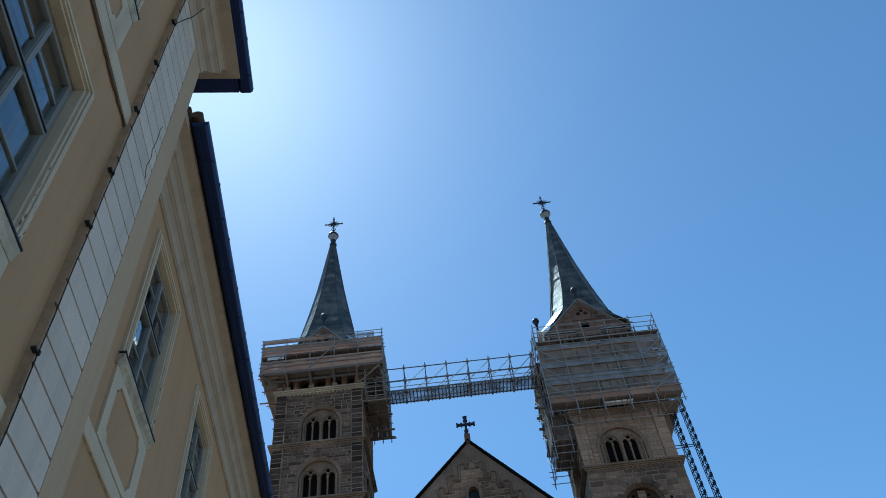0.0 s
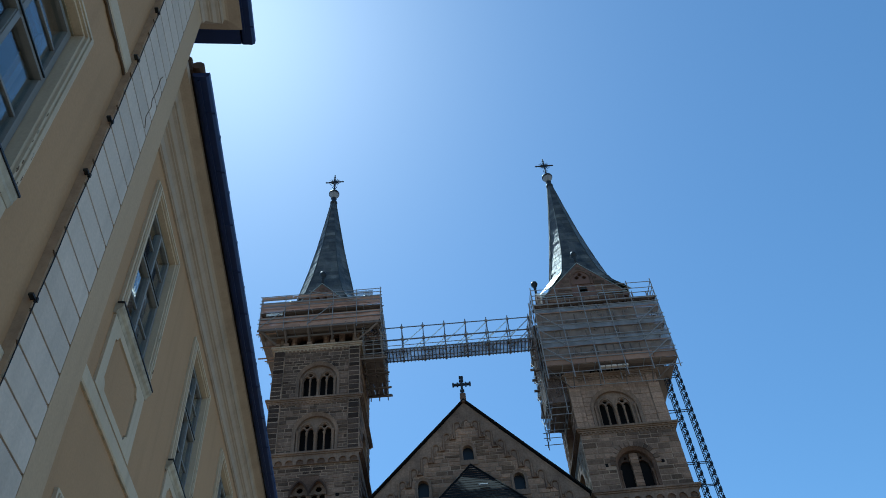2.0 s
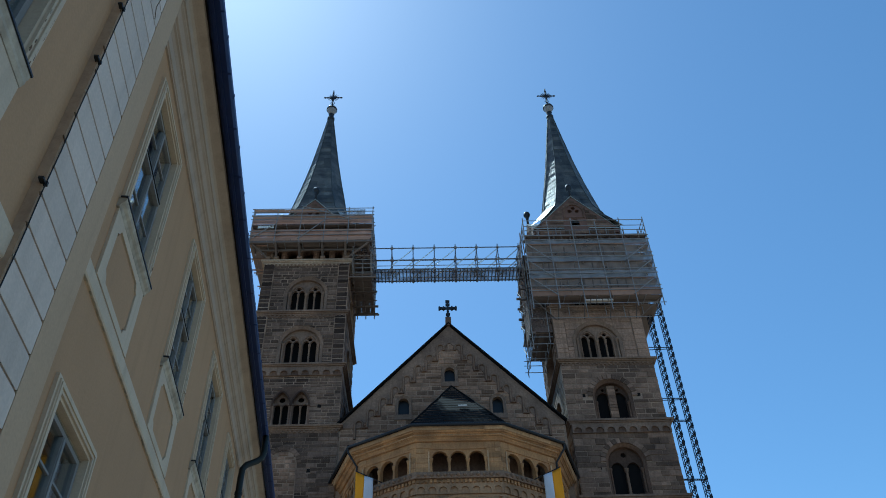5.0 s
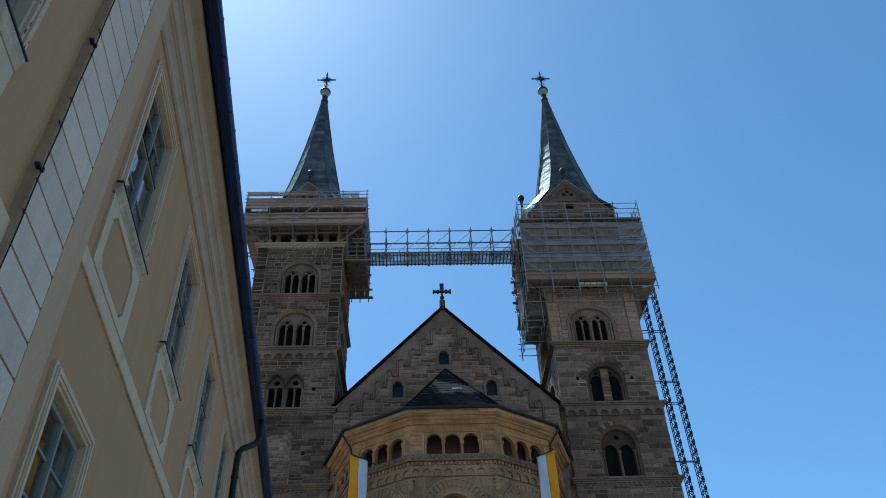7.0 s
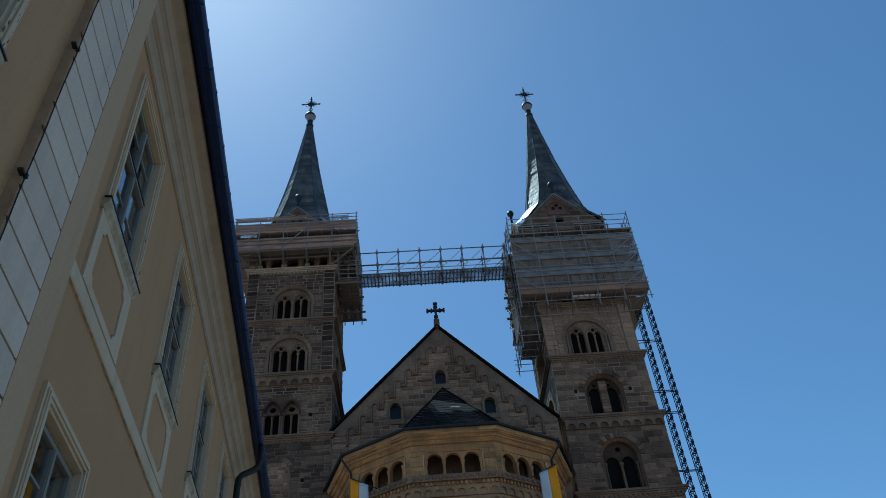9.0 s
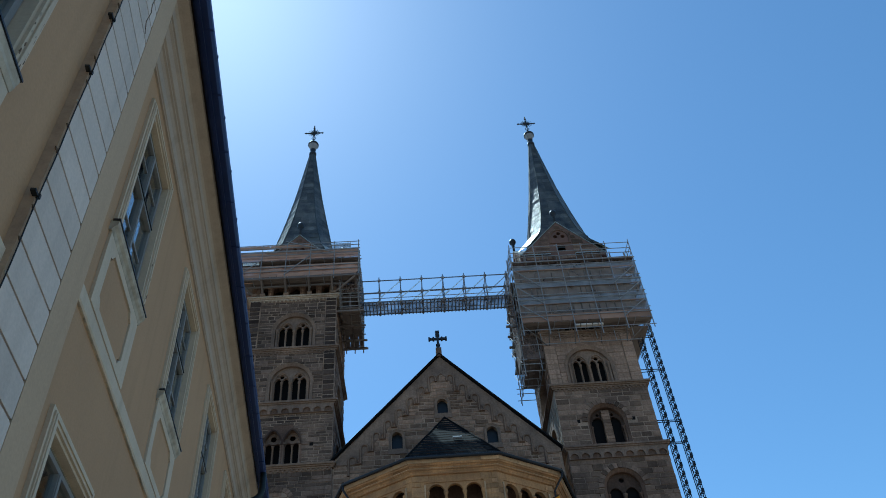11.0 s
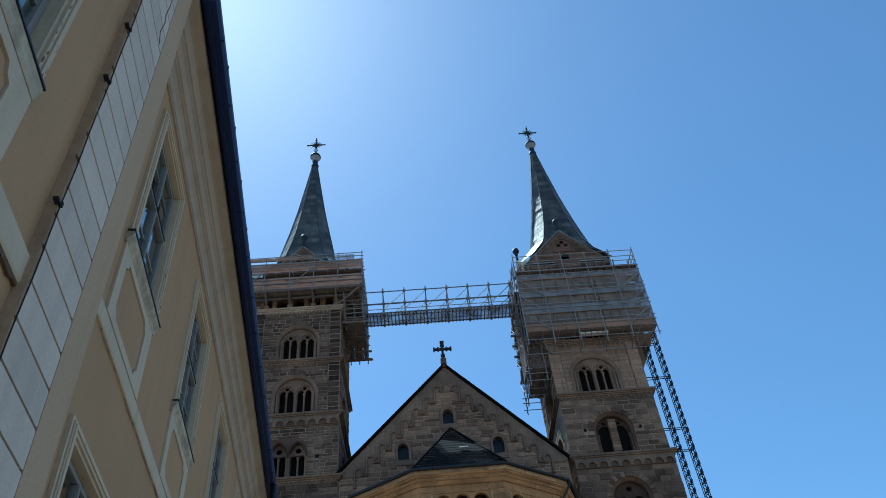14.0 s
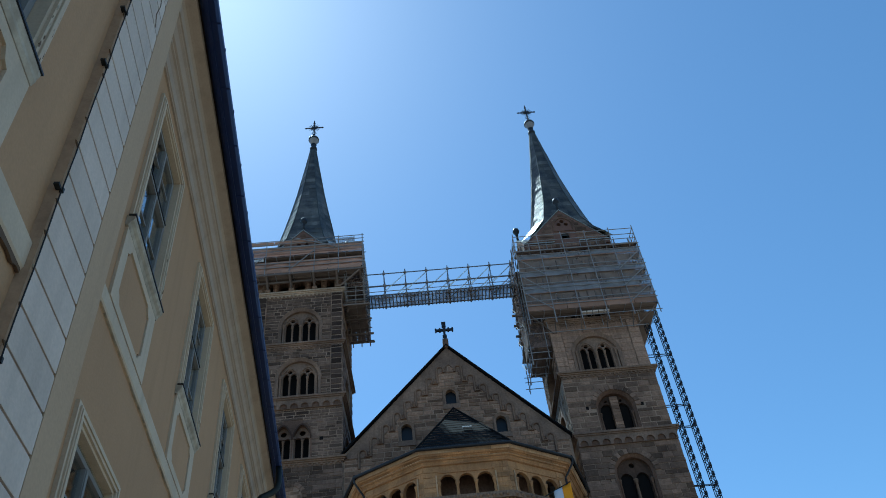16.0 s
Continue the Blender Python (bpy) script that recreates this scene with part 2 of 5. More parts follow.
def slab(bm, outline, holes, y0, y1):
    """A wall in the plane of x and z with openings through it, from y0 to y1."""
    from mathutils.geometry import tessellate_polygon
    loops = [outline, *holes]
    flat = [p for loop in loops for p in loop]
    tris = tessellate_polygon([[Vector((x, z, 0)) for x, z in loop] for loop in loops])
    front = [bm.verts.new((x, y0, z)) for x, z in flat]
    back = [bm.verts.new((x, y1, z)) for x, z in flat]
    for a, b, c in tris:
        for vs in ((front[a], front[b], front[c]), (back[c], back[b], back[a])):
            try:
                bm.faces.new(vs)
            except ValueError:
                pass
    at = 0
    for loop in loops:
        n = len(loop)
        for k in range(n):
            i, j = at + k, at + (k + 1) % n
            bm.faces.new((front[i], front[j], back[j], back[i]))
        at += n
    return bm


def rect(x0, x1, z0, z1):
    return [(x0, z0), (x1, z0), (x1, z1), (x0, z1)]


def arch(cx, z0, w, spring, n=12, point=1.0):
    """An arched opening: its foot at z0, its springing height, its width; point over 1 makes it pointed."""
    r = w / 2
    pts = [(cx - r, z0), (cx + r, z0)]
    for k in range(n + 1):
        a = math.pi * k / n
        pts.append((cx + r * math.cos(a), spring + r * math.sin(a) * (1 + (point - 1) * math.sin(a) ** 3)))
    return pts


def circle(cx, cz, r, n=14):
    return [(cx + r * math.cos(2 * math.pi * k / n), cz + r * math.sin(2 * math.pi * k / n)) for k in range(n)]


def ring(bm, cx, zs, z0, w, band, y0, y1, n=14):
    """The moulded frame round an arched opening, legs included."""
    r0, r1 = w / 2, w / 2 + band
    rows = []
    for r in (r0, r1):
        pts = [(cx + r, z0)] + [(cx + r * math.cos(math.pi * k / n), zs + r * math.sin(math.pi * k / n)) for k in range(n + 1)] + [(cx - r, z0)]
        rows.append(pts)
    m = len(rows[0])
    vs = [[bm.verts.new((x, y, z)) for x, z in rows[i]] for i, y in ((0, y0 + 0.4 * (y1 - y0)), (1, y0), (1, y1), (0, y1))]
    for k in range(m - 1):
        for i in range(4):
            j = (i + 1) % 4
            bm.faces.new((vs[i][k], vs[i][k + 1], vs[j][k + 1], vs[j][k]))
    for k in (0, m - 1):
        bm.faces.new([vs[i][k] for i in range(4)])
    return bm


def tube(bm, a, b, r, n=8, r2=None):
    a, b = Vector(a), Vector(b)
    q = (b - a).to_track_quat("Z", "Y").to_matrix()
    r2 = r if r2 is None else r2
    lo = [bm.verts.new(a + q @ Vector((r * math.cos(2 * math.pi * k / n), r * math.sin(2 * math.pi * k / n), 0))) for k in range(n)]
    hi = [bm.verts.new(b + q @ Vector((r2 * math.cos(2 * math.pi * k / n), r2 * math.sin(2 * math.pi * k / n), 0))) for k in range(n)]
    for k in range(n):
        bm.faces.new((lo[k], lo[(k + 1) % n], hi[(k + 1) % n], hi[k]))
    bm.faces.new(lo[::-1])
    bm.faces.new(hi)
    return bm


def pipe_run(bm, pts, r, n=8):
    """A tube bent along a line of points, in one piece."""
    pts = [Vector(p) for p in pts]
    rows = []
    for k, p in enumerate(pts):
        d = (pts[min(k + 1, len(pts) - 1)] - pts[max(k - 1, 0)]).normalized()
        side = d.cross(Vector((0.31, 0.9, 0.2))).normalized()
        up = side.cross(d)
        rows.append([bm.verts.new(p + r * (side * math.cos(2 * math.pi * j / n) + up * math.sin(2 * math.pi * j / n))) for j in range(n)])
    for a, b in zip(rows, rows[1:]):
        for j in range(n):
            bm.faces.new((a[j], a[(j + 1) % n], b[(j + 1) % n], b[j]))
    bm.faces.new(rows[0][::-1])
    bm.faces.new(rows[-1])
    return bm


def lathe(bm, profile, cx=0, cy=0, n=14):
    """A turned body from (radius, z)."""
    rows = [[bm.verts.new((cx + r * math.cos(2 * math.pi * k / n), cy + r * math.sin(2 * math.pi * k / n), z)) for k in range(n)] for r, z in profile]
    for a, b in zip(rows, rows[1:]):
        for k in range(n):
            bm.faces.new((a[k], a[(k + 1) % n], b[(k + 1) % n], b[k]))
    bm.faces.new(rows[0][::-1])
    bm.faces.new(rows[-1])
    return bm


UNIT = {}


def rod(name, a, b, r, mat, parent, label=""):
    """A straight tube as a piece of its own, on a shared mesh."""
    key = ("rod", mat.name)
    if key not in UNIT:
        me = bpy.data.meshes.new("rod")
        bm = tube(bmesh.new(), (0, 0, 0), (0, 0, 1), 1, 8)
        bm.to_mesh(me)
        bm.free()
        me.materials.append(mat)
        UNIT[key] = me
    ob = new(name, UNIT[key])
    ob.parent = parent
    a, b = Vector(a), Vector(b)
    ob.matrix_basis = Matrix.LocRotScale(a, (b - a).to_track_quat("Z", "Y"), (r, r, (b - a).length))
    return tagged(ob, label)


def block(name, x0, x1, y0, y1, z0, z1, mat, parent, label=""):
    """A squared piece on a shared mesh."""
    key = ("block", mat.name)
    if key not in UNIT:
        me = bpy.data.meshes.new("block")
        bm = boxed(-0.5, 0.5, -0.5, 0.5, -0.5, 0.5)
        bmesh.ops.bevel(bm, geom=[e for e in bm.edges], offset=0.03, segments=1, affect="EDGES")
        bm.to_mesh(me)
        bm.free()
        me.materials.append(mat)
        UNIT[key] = me
    ob = new(name, UNIT[key])
    ob.parent = parent
    ob.matrix_basis = Matrix.LocRotScale(((x0 + x1) / 2, (y0 + y1) / 2, (z0 + z1) / 2), None, (x1 - x0, y1 - y0, z1 - z0))
    return tagged(ob, label)


# ---- ground ----
tagged(part("ground", boxed(-1500, 1500, -1500, 1500, -0.5, 0.0), GROUND), "grey granite paving of the street and square", "paving", kind="structure")

# ---- the beige town houses along the street ----
TURN = 5.889
HOUSE = pose(-2.281 * math.cos(radians(TURN)), -2.281 * math.sin(radians(TURN)), 0, 0, 0, 90 + TURN)


def house_window(house, x0, x1, z0, z1, y, deep, out=0.09):
    """A casement window in a moulded surround, set back in its reveal. y is the face of the wall."""
    win = part("window", boxed(x0 + 0.11, x1 - 0.11, y + deep - 0.005, y + deep + 0.005, z0 + 0.06, z1 - 0.11), GLASS, house, "tall casement window with muntins")
    win.visible_shadow = False
    # surround in three steps
    for name, grow, inner, y0 in (("surround", 0.0, 0.035, -0.034), ("surround_step", 0.034, 0.052, -0.050), ("surround_step", 0.051, 0.082, -0.060), ("surround_step", 0.081, 0.098, -0.046),
                                  ("surround_step", 0.097, 0.118, -0.052), ("surround_lip", 0.117, 0.145, -0.030)):
        bm = slab(bmesh.new(), rect(x0 + grow, x1 - grow, z0 + 0.004, z1 - grow), [rect(x0 + inner, x1 - inner, z0 + 0.012, z1 - inner)], y + y0, y + 0.08)
        part(name, bm, TRIM, win, "cream moulded window surround, flaking")
    # reveal lining
    bm = bmesh.new()
    slab(bm, rect(x0 + 0.13, x1 - 0.13, z0 + 0.01, z1 - 0.13), [rect(x0 + 0.16, x1 - 0.16, z0 + 0.03, z1 - 0.16)], y + 0.06, y + 0.30)
    part("reveal", bm, REVEAL, win, "grey painted reveal")
    part("head_lining", boxed(x0 + 0.155, x1 - 0.155, y + 0.035, y + 0.20, z1 - 0.172, z1 - 0.158), SOFFIT, win, "stained olive soffit")
    # casement bars: frame, centre post, transom, muntins
    a, b, lo, hi = x0 + 0.16, x1 - 0.16, z0 + 0.04, z1 - 0.16
    mid, tr = (a + b) / 2, lo + (hi - lo) * 0.58
    bm = bmesh.new()
    slab(bm, rect(a, b, lo, hi), [rect(a + 0.055, b - 0.055, lo + 0.06, hi - 0.055)], y + deep - 0.035, y + 0.21)
    part("sash_frame", bm, SASH, win)
    bm = boxed(mid - 0.032, mid + 0.032, y + deep - 0.050, y + deep + 0.035, lo + 0.05, hi - 0.05)
    bmesh.ops.bevel(bm, geom=list(bm.edges), offset=0.010, segments=2, affect="EDGES")
    part("centre_post", bm, SASH, win)
    part("transom", boxed(a + 0.05, b - 0.05, y + deep - 0.050, y + deep + 0.032, tr - 0.04, tr + 0.04), SASH, win)
    for cz in (lo + (tr - lo) * 0.5, tr + (hi - tr) * 0.52):
        for l, r in ((a + 0.05, mid - 0.03), (mid + 0.03, b - 0.05)):
            part("muntin", boxed(l, r, y + deep - 0.019, y + deep + 0.021, cz - 0.011, cz + 0.011), SASH, win)
    # black strip stands for the shadow in the transom's gap
    part("weather_bar", boxed(a + 0.05, b - 0.05, y + deep - 0.062, y + deep - 0.045, tr - 0.008, tr + 0.004), PIPE, win, "dark strip painting the shadow gap on the transom")
    # sill with a dark worn drip edge
    bm = prism(bmesh.new(), [(y + 0.16, z0 - 0.12), (y - 0.03, z0 - 0.12), (y - 0.045, z0 - 0.085), (y + 0.02 - out, z0 - 0.06), (y + 0.01 - out, z0 - 0.035), (y + 0.01 - out, z0 - 0.01), (y + 0.16, z0 + 0.025)], x0 - 0.04, x1 + 0.01)
    part("window_sill", bm, SILL, win, "worn stone window sill")
    part("sill_flashing", boxed(x0 - 0.055, x1 + 0.02, y - out, y - 0.02, z0 - 0.008, z0 + 0.008), DARK_METAL, win, "dark sheet-metal sill cover")
    rnd = random.Random(round(x0 * 10 + z0 * 7))
    for k in range(34):
        grow, front = rnd.choice(((0.018, 0.034), (0.043, 0.050), (0.066, 0.060), (0.107, 0.052)))
        paint_flake(win, x1 - grow + rnd.uniform(-0.006, 0.006), y - front, z0 + 0.03 + rnd.uniform(0.0, 0.9) ** 2 * 0.9, rnd.uniform(0.003, 0.0085), rnd)
    ragged_edge(win, x0 - 0.03, x1 + 0.005, y - 0.02, z0 - 0.118, 0.03, SILL, round(x0 * 13 + z0), label="dirt under the sill")
    return win


def ragged_edge(house, x0, x1, y, z, depth, mat, seed, name="worn_edge", label="dark weathered edge"):
    """A thin crust of dirt and broken paint along an edge, its lower side uneven."""
    rnd = random.Random(seed)
    bm = bmesh.new()
    n = max(4, int((x1 - x0) / 0.05))
    top, low = [], []
    level = 0.4
    for k in range(n + 1):
        level = min(1.0, max(0.03, level + rnd.uniform(-0.42, 0.4)))
        x = x0 + (x1 - x0) * k / n
        top.append((bm.verts.new((x, y, z)), bm.verts.new((x, y + 0.02, z))))
        low.append((bm.verts.new((x, y, z - depth * level)), bm.verts.new((x, y + 0.02, z - depth * level))))
    for k in range(n):
        bm.faces.new((top[k][0], top[k + 1][0], low[k + 1][0], low[k][0]))
        bm.faces.new((low[k][0], low[k + 1][0], low[k + 1][1], low[k][1]))
    return part(name, bm, mat, house, label)


def paint_flake(win, x, y, z, size, rnd):
    """A patch where the paint has come off."""
    pts = [(x + size * rnd.uniform(0.5, 1.0) * math.cos(a), z + 4.5 * size * rnd.uniform(0.5, 1.0) * math.sin(a)) for a in [2 * math.pi * k / 7 for k in range(7)]]
    part("paint_flake", slab(bmesh.new(), pts, [], y - 0.003, y + 0.004), DIRT if rnd.random() < 0.4 else SILL, win, "patch of flaked paint")


def apron_panel(house, x0, x1, z0, z1, y):
    """The raised white panel under a sill, with a framed field that has notched corners."""
    k = 0.09
    a, b, lo, hi = x0 + 0.16, x1 - 0.22, z0 + 0.09, z1 - 0.09

    def notched(g):
        out = []
        for cx, cz, sx, sz in ((a, lo, 1, 1), (b, lo, -1, 1), (b, hi, -1, -1), (a, hi, 1, -1)):
            c = [(cx + g * sx, cz + (k + g) * sz), (cx + (k * 0.55 + g) * sx, cz + (k * 0.75 + g) * sz), (cx + (k + g) * sx, cz + g * sz)]
            out += c if sx * sz > 0 else c[::-1]
        return out
    bm = slab(bmesh.new(), rect(x0, x1, z0, z1), [notched(0)], y - 0.028, y + 0.01)
    ob = part("apron_panel", bm, TRIM, house, "cream apron panel with notched plaster field")
    part("panel_field", slab(bmesh.new(), notched(0.012), [], y - 0.012, y + 0.01), PLASTER, ob)
    return ob


def cornice_profile(y, z, out):
    """Eaves moulding that steps out from the face y to its gutter."""
    steps = ((0, 0.62), (0.025, 0.62), (0.025, 0.597), (0.04, 0.59), (0.055, 0.50), (0.085, 0.46), (0.11, 0.45), (0.11, 0.425), (0.135, 0.415), (0.17, 0.35), (0.20, 0.33),
             (0.20, 0.305), (0.22, 0.30), (0.225, 0.17), (0.25, 0.13), (0.28, 0.12), (out * 0.78, 0.10), (out * 0.80, 0.02), (0, 0.02))
    return [(y - a, z - b) for a, b in steps]


def house_roof(house, x0, x1, z, y_out, mat):
    bm = prism(bmesh.new(), [(y_out, z), (7.0, z + 6.2), (14.0, z), (14.0, z - 0.1), (7.0, z + 6.05), (y_out, z - 0.06)], x0, x1)
    part("roof", bm, mat, house, "steep tiled roof")


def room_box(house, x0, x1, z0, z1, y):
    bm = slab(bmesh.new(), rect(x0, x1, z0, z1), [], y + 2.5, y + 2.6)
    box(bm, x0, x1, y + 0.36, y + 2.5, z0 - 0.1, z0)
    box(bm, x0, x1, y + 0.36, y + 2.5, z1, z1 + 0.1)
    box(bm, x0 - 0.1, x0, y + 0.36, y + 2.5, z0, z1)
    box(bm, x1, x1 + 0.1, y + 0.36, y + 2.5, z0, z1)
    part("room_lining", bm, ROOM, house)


# the adjoining house, set back
low_house = thing("town_house", HOUSE, "beige plastered town house with cream window surrounds", "house", "town houses on the street")
END = 26.6
WF = 0.085
rows_far = [(5.73 + 2.77 * k, 7.10 + 2.77 * k) for k in range(7)]
upper = [(a, b, 7.17, 9.18) for a, b in rows_far]
lower = [(a - 0.07, b - 0.06, 2.95, 5.14) for a, b in rows_far]
ground_row = [(a - 0.07, b - 0.06, 0.55, 2.35) for a, b in rows_far]
holes = [rect(a + 0.1, b - 0.1, c, d - 0.1) for a, b, c, d in upper + lower + ground_row]
part("wall", slab(bmesh.new(), rect(4.66, END, 0.0, 9.9), holes, WF, 0.5), PLASTER, low_house, "beige plaster wall")
part("end_wall", boxed(END - 0.4, END, 0.5, 14.0, 0.0, 9.9), PLASTER, low_house)
part("back_wall", boxed(4.66, END, 13.6, 14.0, 0.0, 9.9), PLASTER, low_house)
for wins in (upper, lower, ground_row):
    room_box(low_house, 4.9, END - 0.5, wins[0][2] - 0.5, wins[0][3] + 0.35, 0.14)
for a, b, c, d in upper:
    house_window(low_house, a, b, c, d, WF, 0.075)
    apron_panel(low_house, a - 0.01, b - 0.02, 6.225, 7.05, WF)
for a, b, c, d in lower + ground_row:
    house_window(low_house, a, b, c, d, WF, 0.075)
part("string_course", prism(bmesh.new(), [(WF + 0.01, 6.03), (WF - 0.02, 6.03), (WF - 0.032, 6.05), (WF - 0.032, 6.19), (WF - 0.02, 6.215), (WF + 0.01, 6.22)], 5.22, END - 0.05), TRIM, low_house, "cream string course")
part("eaves_cornice", prism(bmesh.new(), cornice_profile(WF, 10.08, 0.47), 4.66, END + 0.2), CORNICE, low_house, "cream moulded eaves cornice")


def gutter(house, x0, x1, y, z, w=0.14):
    """A hung sheet-metal gutter with a rolled rim."""
    pts = [(y + w, z), (y + w, z - 0.055), (y + w - 0.03, z - 0.085), (y + 0.03, z - 0.085), (y, z - 0.05), (y - 0.005, z + 0.015), (y + 0.012, z + 0.02), (y + 0.014, z - 0.04),
           (y + 0.035, z - 0.07), (y + w - 0.035, z - 0.07), (y + w - 0.015, z - 0.045), (y + w - 0.015, z)]
    g = part("gutter", prism(bmesh.new(), pts, x0, x1), GUTTER, house, "dark sheet-metal gutter tinted with blue sun glare")
    for xe in (x0, x1):
        part("stop_end", slab(bmesh.new(), [(y, z + 0.015), (y, z - 0.05), (y + 0.03, z - 0.087), (y + w - 0.03, z - 0.087), (y + w, z - 0.055), (y + w, z)], [], 0, 0.008), GUTTER, g, at=pose(xe, 0, 0, 0, 0, 90) @ Matrix(((1, 0, 0, 0), (0, -1, 0, 0), (0, 0, 1, 0), (0, 0, 0, 1))))
    k = x0 + 0.5
    while k < x1:
        part("gutter_bracket", boxed(k - 0.012, k + 0.012, y - 0.012, y + 0.15, z - 0.093, z - 0.086), GUTTER, g)
        if k + 0.43 < x1:
            part("seam", boxed(k + 0.4, k + 0.43, y - 0.011, y - 0.004, z - 0.05, z + 0.024), GUTTER, g)
        k += 0.9
    return g


ragged_edge(low_house, 5.22, END - 0.1, WF - 0.024, 6.032, 0.012, SILL, 77)
gutter(low_house, 4.84, END + 0.25, -0.505, 10.10, 0.19)
part("fascia", boxed(4.88, END + 0.2, -0.40, -0.37, 9.99, 10.12), GUTTER, low_house)
house_roof(low_house, 4.88, END + 0.15, 10.12, -0.42, TILE)
for k in range(4):
    y = -0.36 + 0.16 * k
    part("verge_tile", tube(bmesh.new(), (4.80, y, 10.17 + (y + 0.42) * 0.83), (5.3, y, 10.17 + (y + 0.42) * 0.83), 0.075, 10), TILE, low_house, "rounded roof tile at the verge")
# downpipe with its swan neck
bm = bmesh.new()
bend = [(15.75, -0.47, 10.02), (15.75, -0.47, 9.66), (15.74, -0.44, 9.52), (15.70, -0.36, 9.42), (15.58, -0.16, 9.26), (15.55, -0.10, 9.16), (15.55, -0.09, 8.95), (15.55, -0.09, 0.1)]
pipe_run(bm, bend, 0.066, 12)
pipe = part("downpipe", bm, PIPE, low_house, "black downpipe with a swan neck", smooth=True)
for z in (8.6, 6.6, 4.4, 2.2):
    part("pipe_clamp", tube(bmesh.new(), (15.55, -0.09, z), (15.55, -0.09, z + 0.05), 0.079, 12), PIPE, pipe)

# the projecting house, taller
tall_house = thing("town_house", HOUSE, "taller beige town house with white painted corner quoins", "house", "town houses on the street")
F = -0.28
X0, XC = -9.0, 4.66
cols = [(1.66 - 2.9 * k, 3.06 - 2.9 * k) for k in range(4)]
NW = -0.21
near_rows = [(0.55, 2.3), (5.57, 7.46), (9.01, 10.75)]
holes = [rect(a + 0.1, b - 0.1, c, d - 0.1) for a, b in cols for c, d in near_rows]
part("wall", slab(bmesh.new(), rect(X0, XC, 0.0, 11.55), holes, NW, NW + 0.4), PLASTER, tall_house, "beige plaster wall")
part("end_wall", boxed(XC - 0.4, XC, NW + 0.4, 14.0, 0.0, 11.55), STRIP, tall_house)
part("end_wall", boxed(X0, X0 + 0.4, NW + 0.4, 14.0, 0.0, 11.55), PLASTER, tall_house)
part("back_wall", boxed(X0 + 0.4, XC - 0.4, 13.6, 14.0, 0.0, 11.55), PLASTER, tall_house)
for c, d in near_rows:
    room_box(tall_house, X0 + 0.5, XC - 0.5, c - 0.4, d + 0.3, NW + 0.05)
for a, b in cols:
    for c, d in near_rows:
        house_window(tall_house, a, b, c, d, NW, 0.085, 0.066)
    apron_panel(tall_house, a, b + 0.0, 8.285, 8.88, NW)
    apron_panel(tall_house, a, b + 0.0, 4.86, 5.44, NW)
for z in (8.05, 4.63):
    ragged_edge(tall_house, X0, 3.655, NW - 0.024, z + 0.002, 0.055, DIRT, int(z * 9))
    part("string_course", prism(bmesh.new(), [(NW + 0.01, z), (NW - 0.02, z), (NW - 0.032, z + 0.02), (NW - 0.032, z + 0.2), (NW - 0.02, z + 0.22), (NW + 0.01, z + 0.23)], X0, 3.68), TRIM, tall_house, "cream string course")
part("corner_strip", boxed(4.334, XC + 0.004, F - 0.008, NW + 0.01, 0.0, 11.1), STRIP, tall_house, "pale plaster strip at the corner")
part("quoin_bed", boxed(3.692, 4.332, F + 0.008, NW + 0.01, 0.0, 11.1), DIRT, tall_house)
part("quoin_side", boxed(3.664, 3.691, F + 0.002, NW + 0.01, 0.0, 11.1), EDGE, tall_house, "worn plaster edge beside the quoins")
z, k = 0.02, 0
while z < 11.05:
    h = 0.2585
    block("quoin", 3.690, 4.33, F - 0.006, F + 0.03, z + 0.009, z + h - 0.009, QUOIN, tall_house)
    z += h
bm = bmesh.new()
rows = []
for y, z in cornice_profile(F + 0.02, 11.68, 0.55):
    o = F + 0.02 - y
    rows.append([bm.verts.new(p) for p in ((X0, y, z), (XC + 0.004 + o * 0.86, y, z), (XC + 0.004 + o * 0.86, 0.9, z))])
for a, b in zip(rows, rows[1:] + rows[:1]):
    for k in range(2):
        bm.faces.new((a[k], a[k + 1], b[k + 1], b[k]))
part("eaves_cornice", bm, CORNICE, tall_house, "cream moulded eaves cornice, turned round the corner")
gutter(tall_house, X0, XC + 0.60, F - 0.55, 11.70, 0.18)
bm = bmesh.new()
box(bm, XC + 0.375, XC + 0.595, F - 0.37, 0.9, 11.60, 11.72)
box(bm, XC + 0.004, XC + 0.375, 0.02, 0.9, 11.668, 11.715)
part("gutter_return", bm, GUTTER, tall_house, "dark sheet-metal verge flashing tinted with blue sun glare")
part("fascia", boxed(X0, XC + 0.45, F - 0.44, F - 0.41, 11.6, 11.72), GUTTER, tall_house)
house_roof(tall_house, X0, XC + 0.6, 11.72, F - 0.44, TILE)
# wire with clips down the inner edge of the quoins
bm = bmesh.new()
pts = [(3.672 + 0.005 * math.sin(k * 1.3), F - 0.012, 0.1 + 11.0 * k / 60) for k in range(61)]
pipe_run(bm, pts, 0.0045, 6)
wire = part("lightning_wire", bm, CABLE, tall_house, "thin black wire clipped to the wall")
for z in (0.9, 2.1, 3.1, 4.05, 5.27, 6.57, 7.29, 8.30, 9.25, 10.25):
    clip = boxed(3.612, 3.676, F - 0.012, F + 0.02, z - 0.009, z + 0.009)
    box(clip, 3.664, 3.682, F - 0.022, F + 0.0, z - 0.017, z + 0.017)
    part("clip", clip, CABLE, wire)
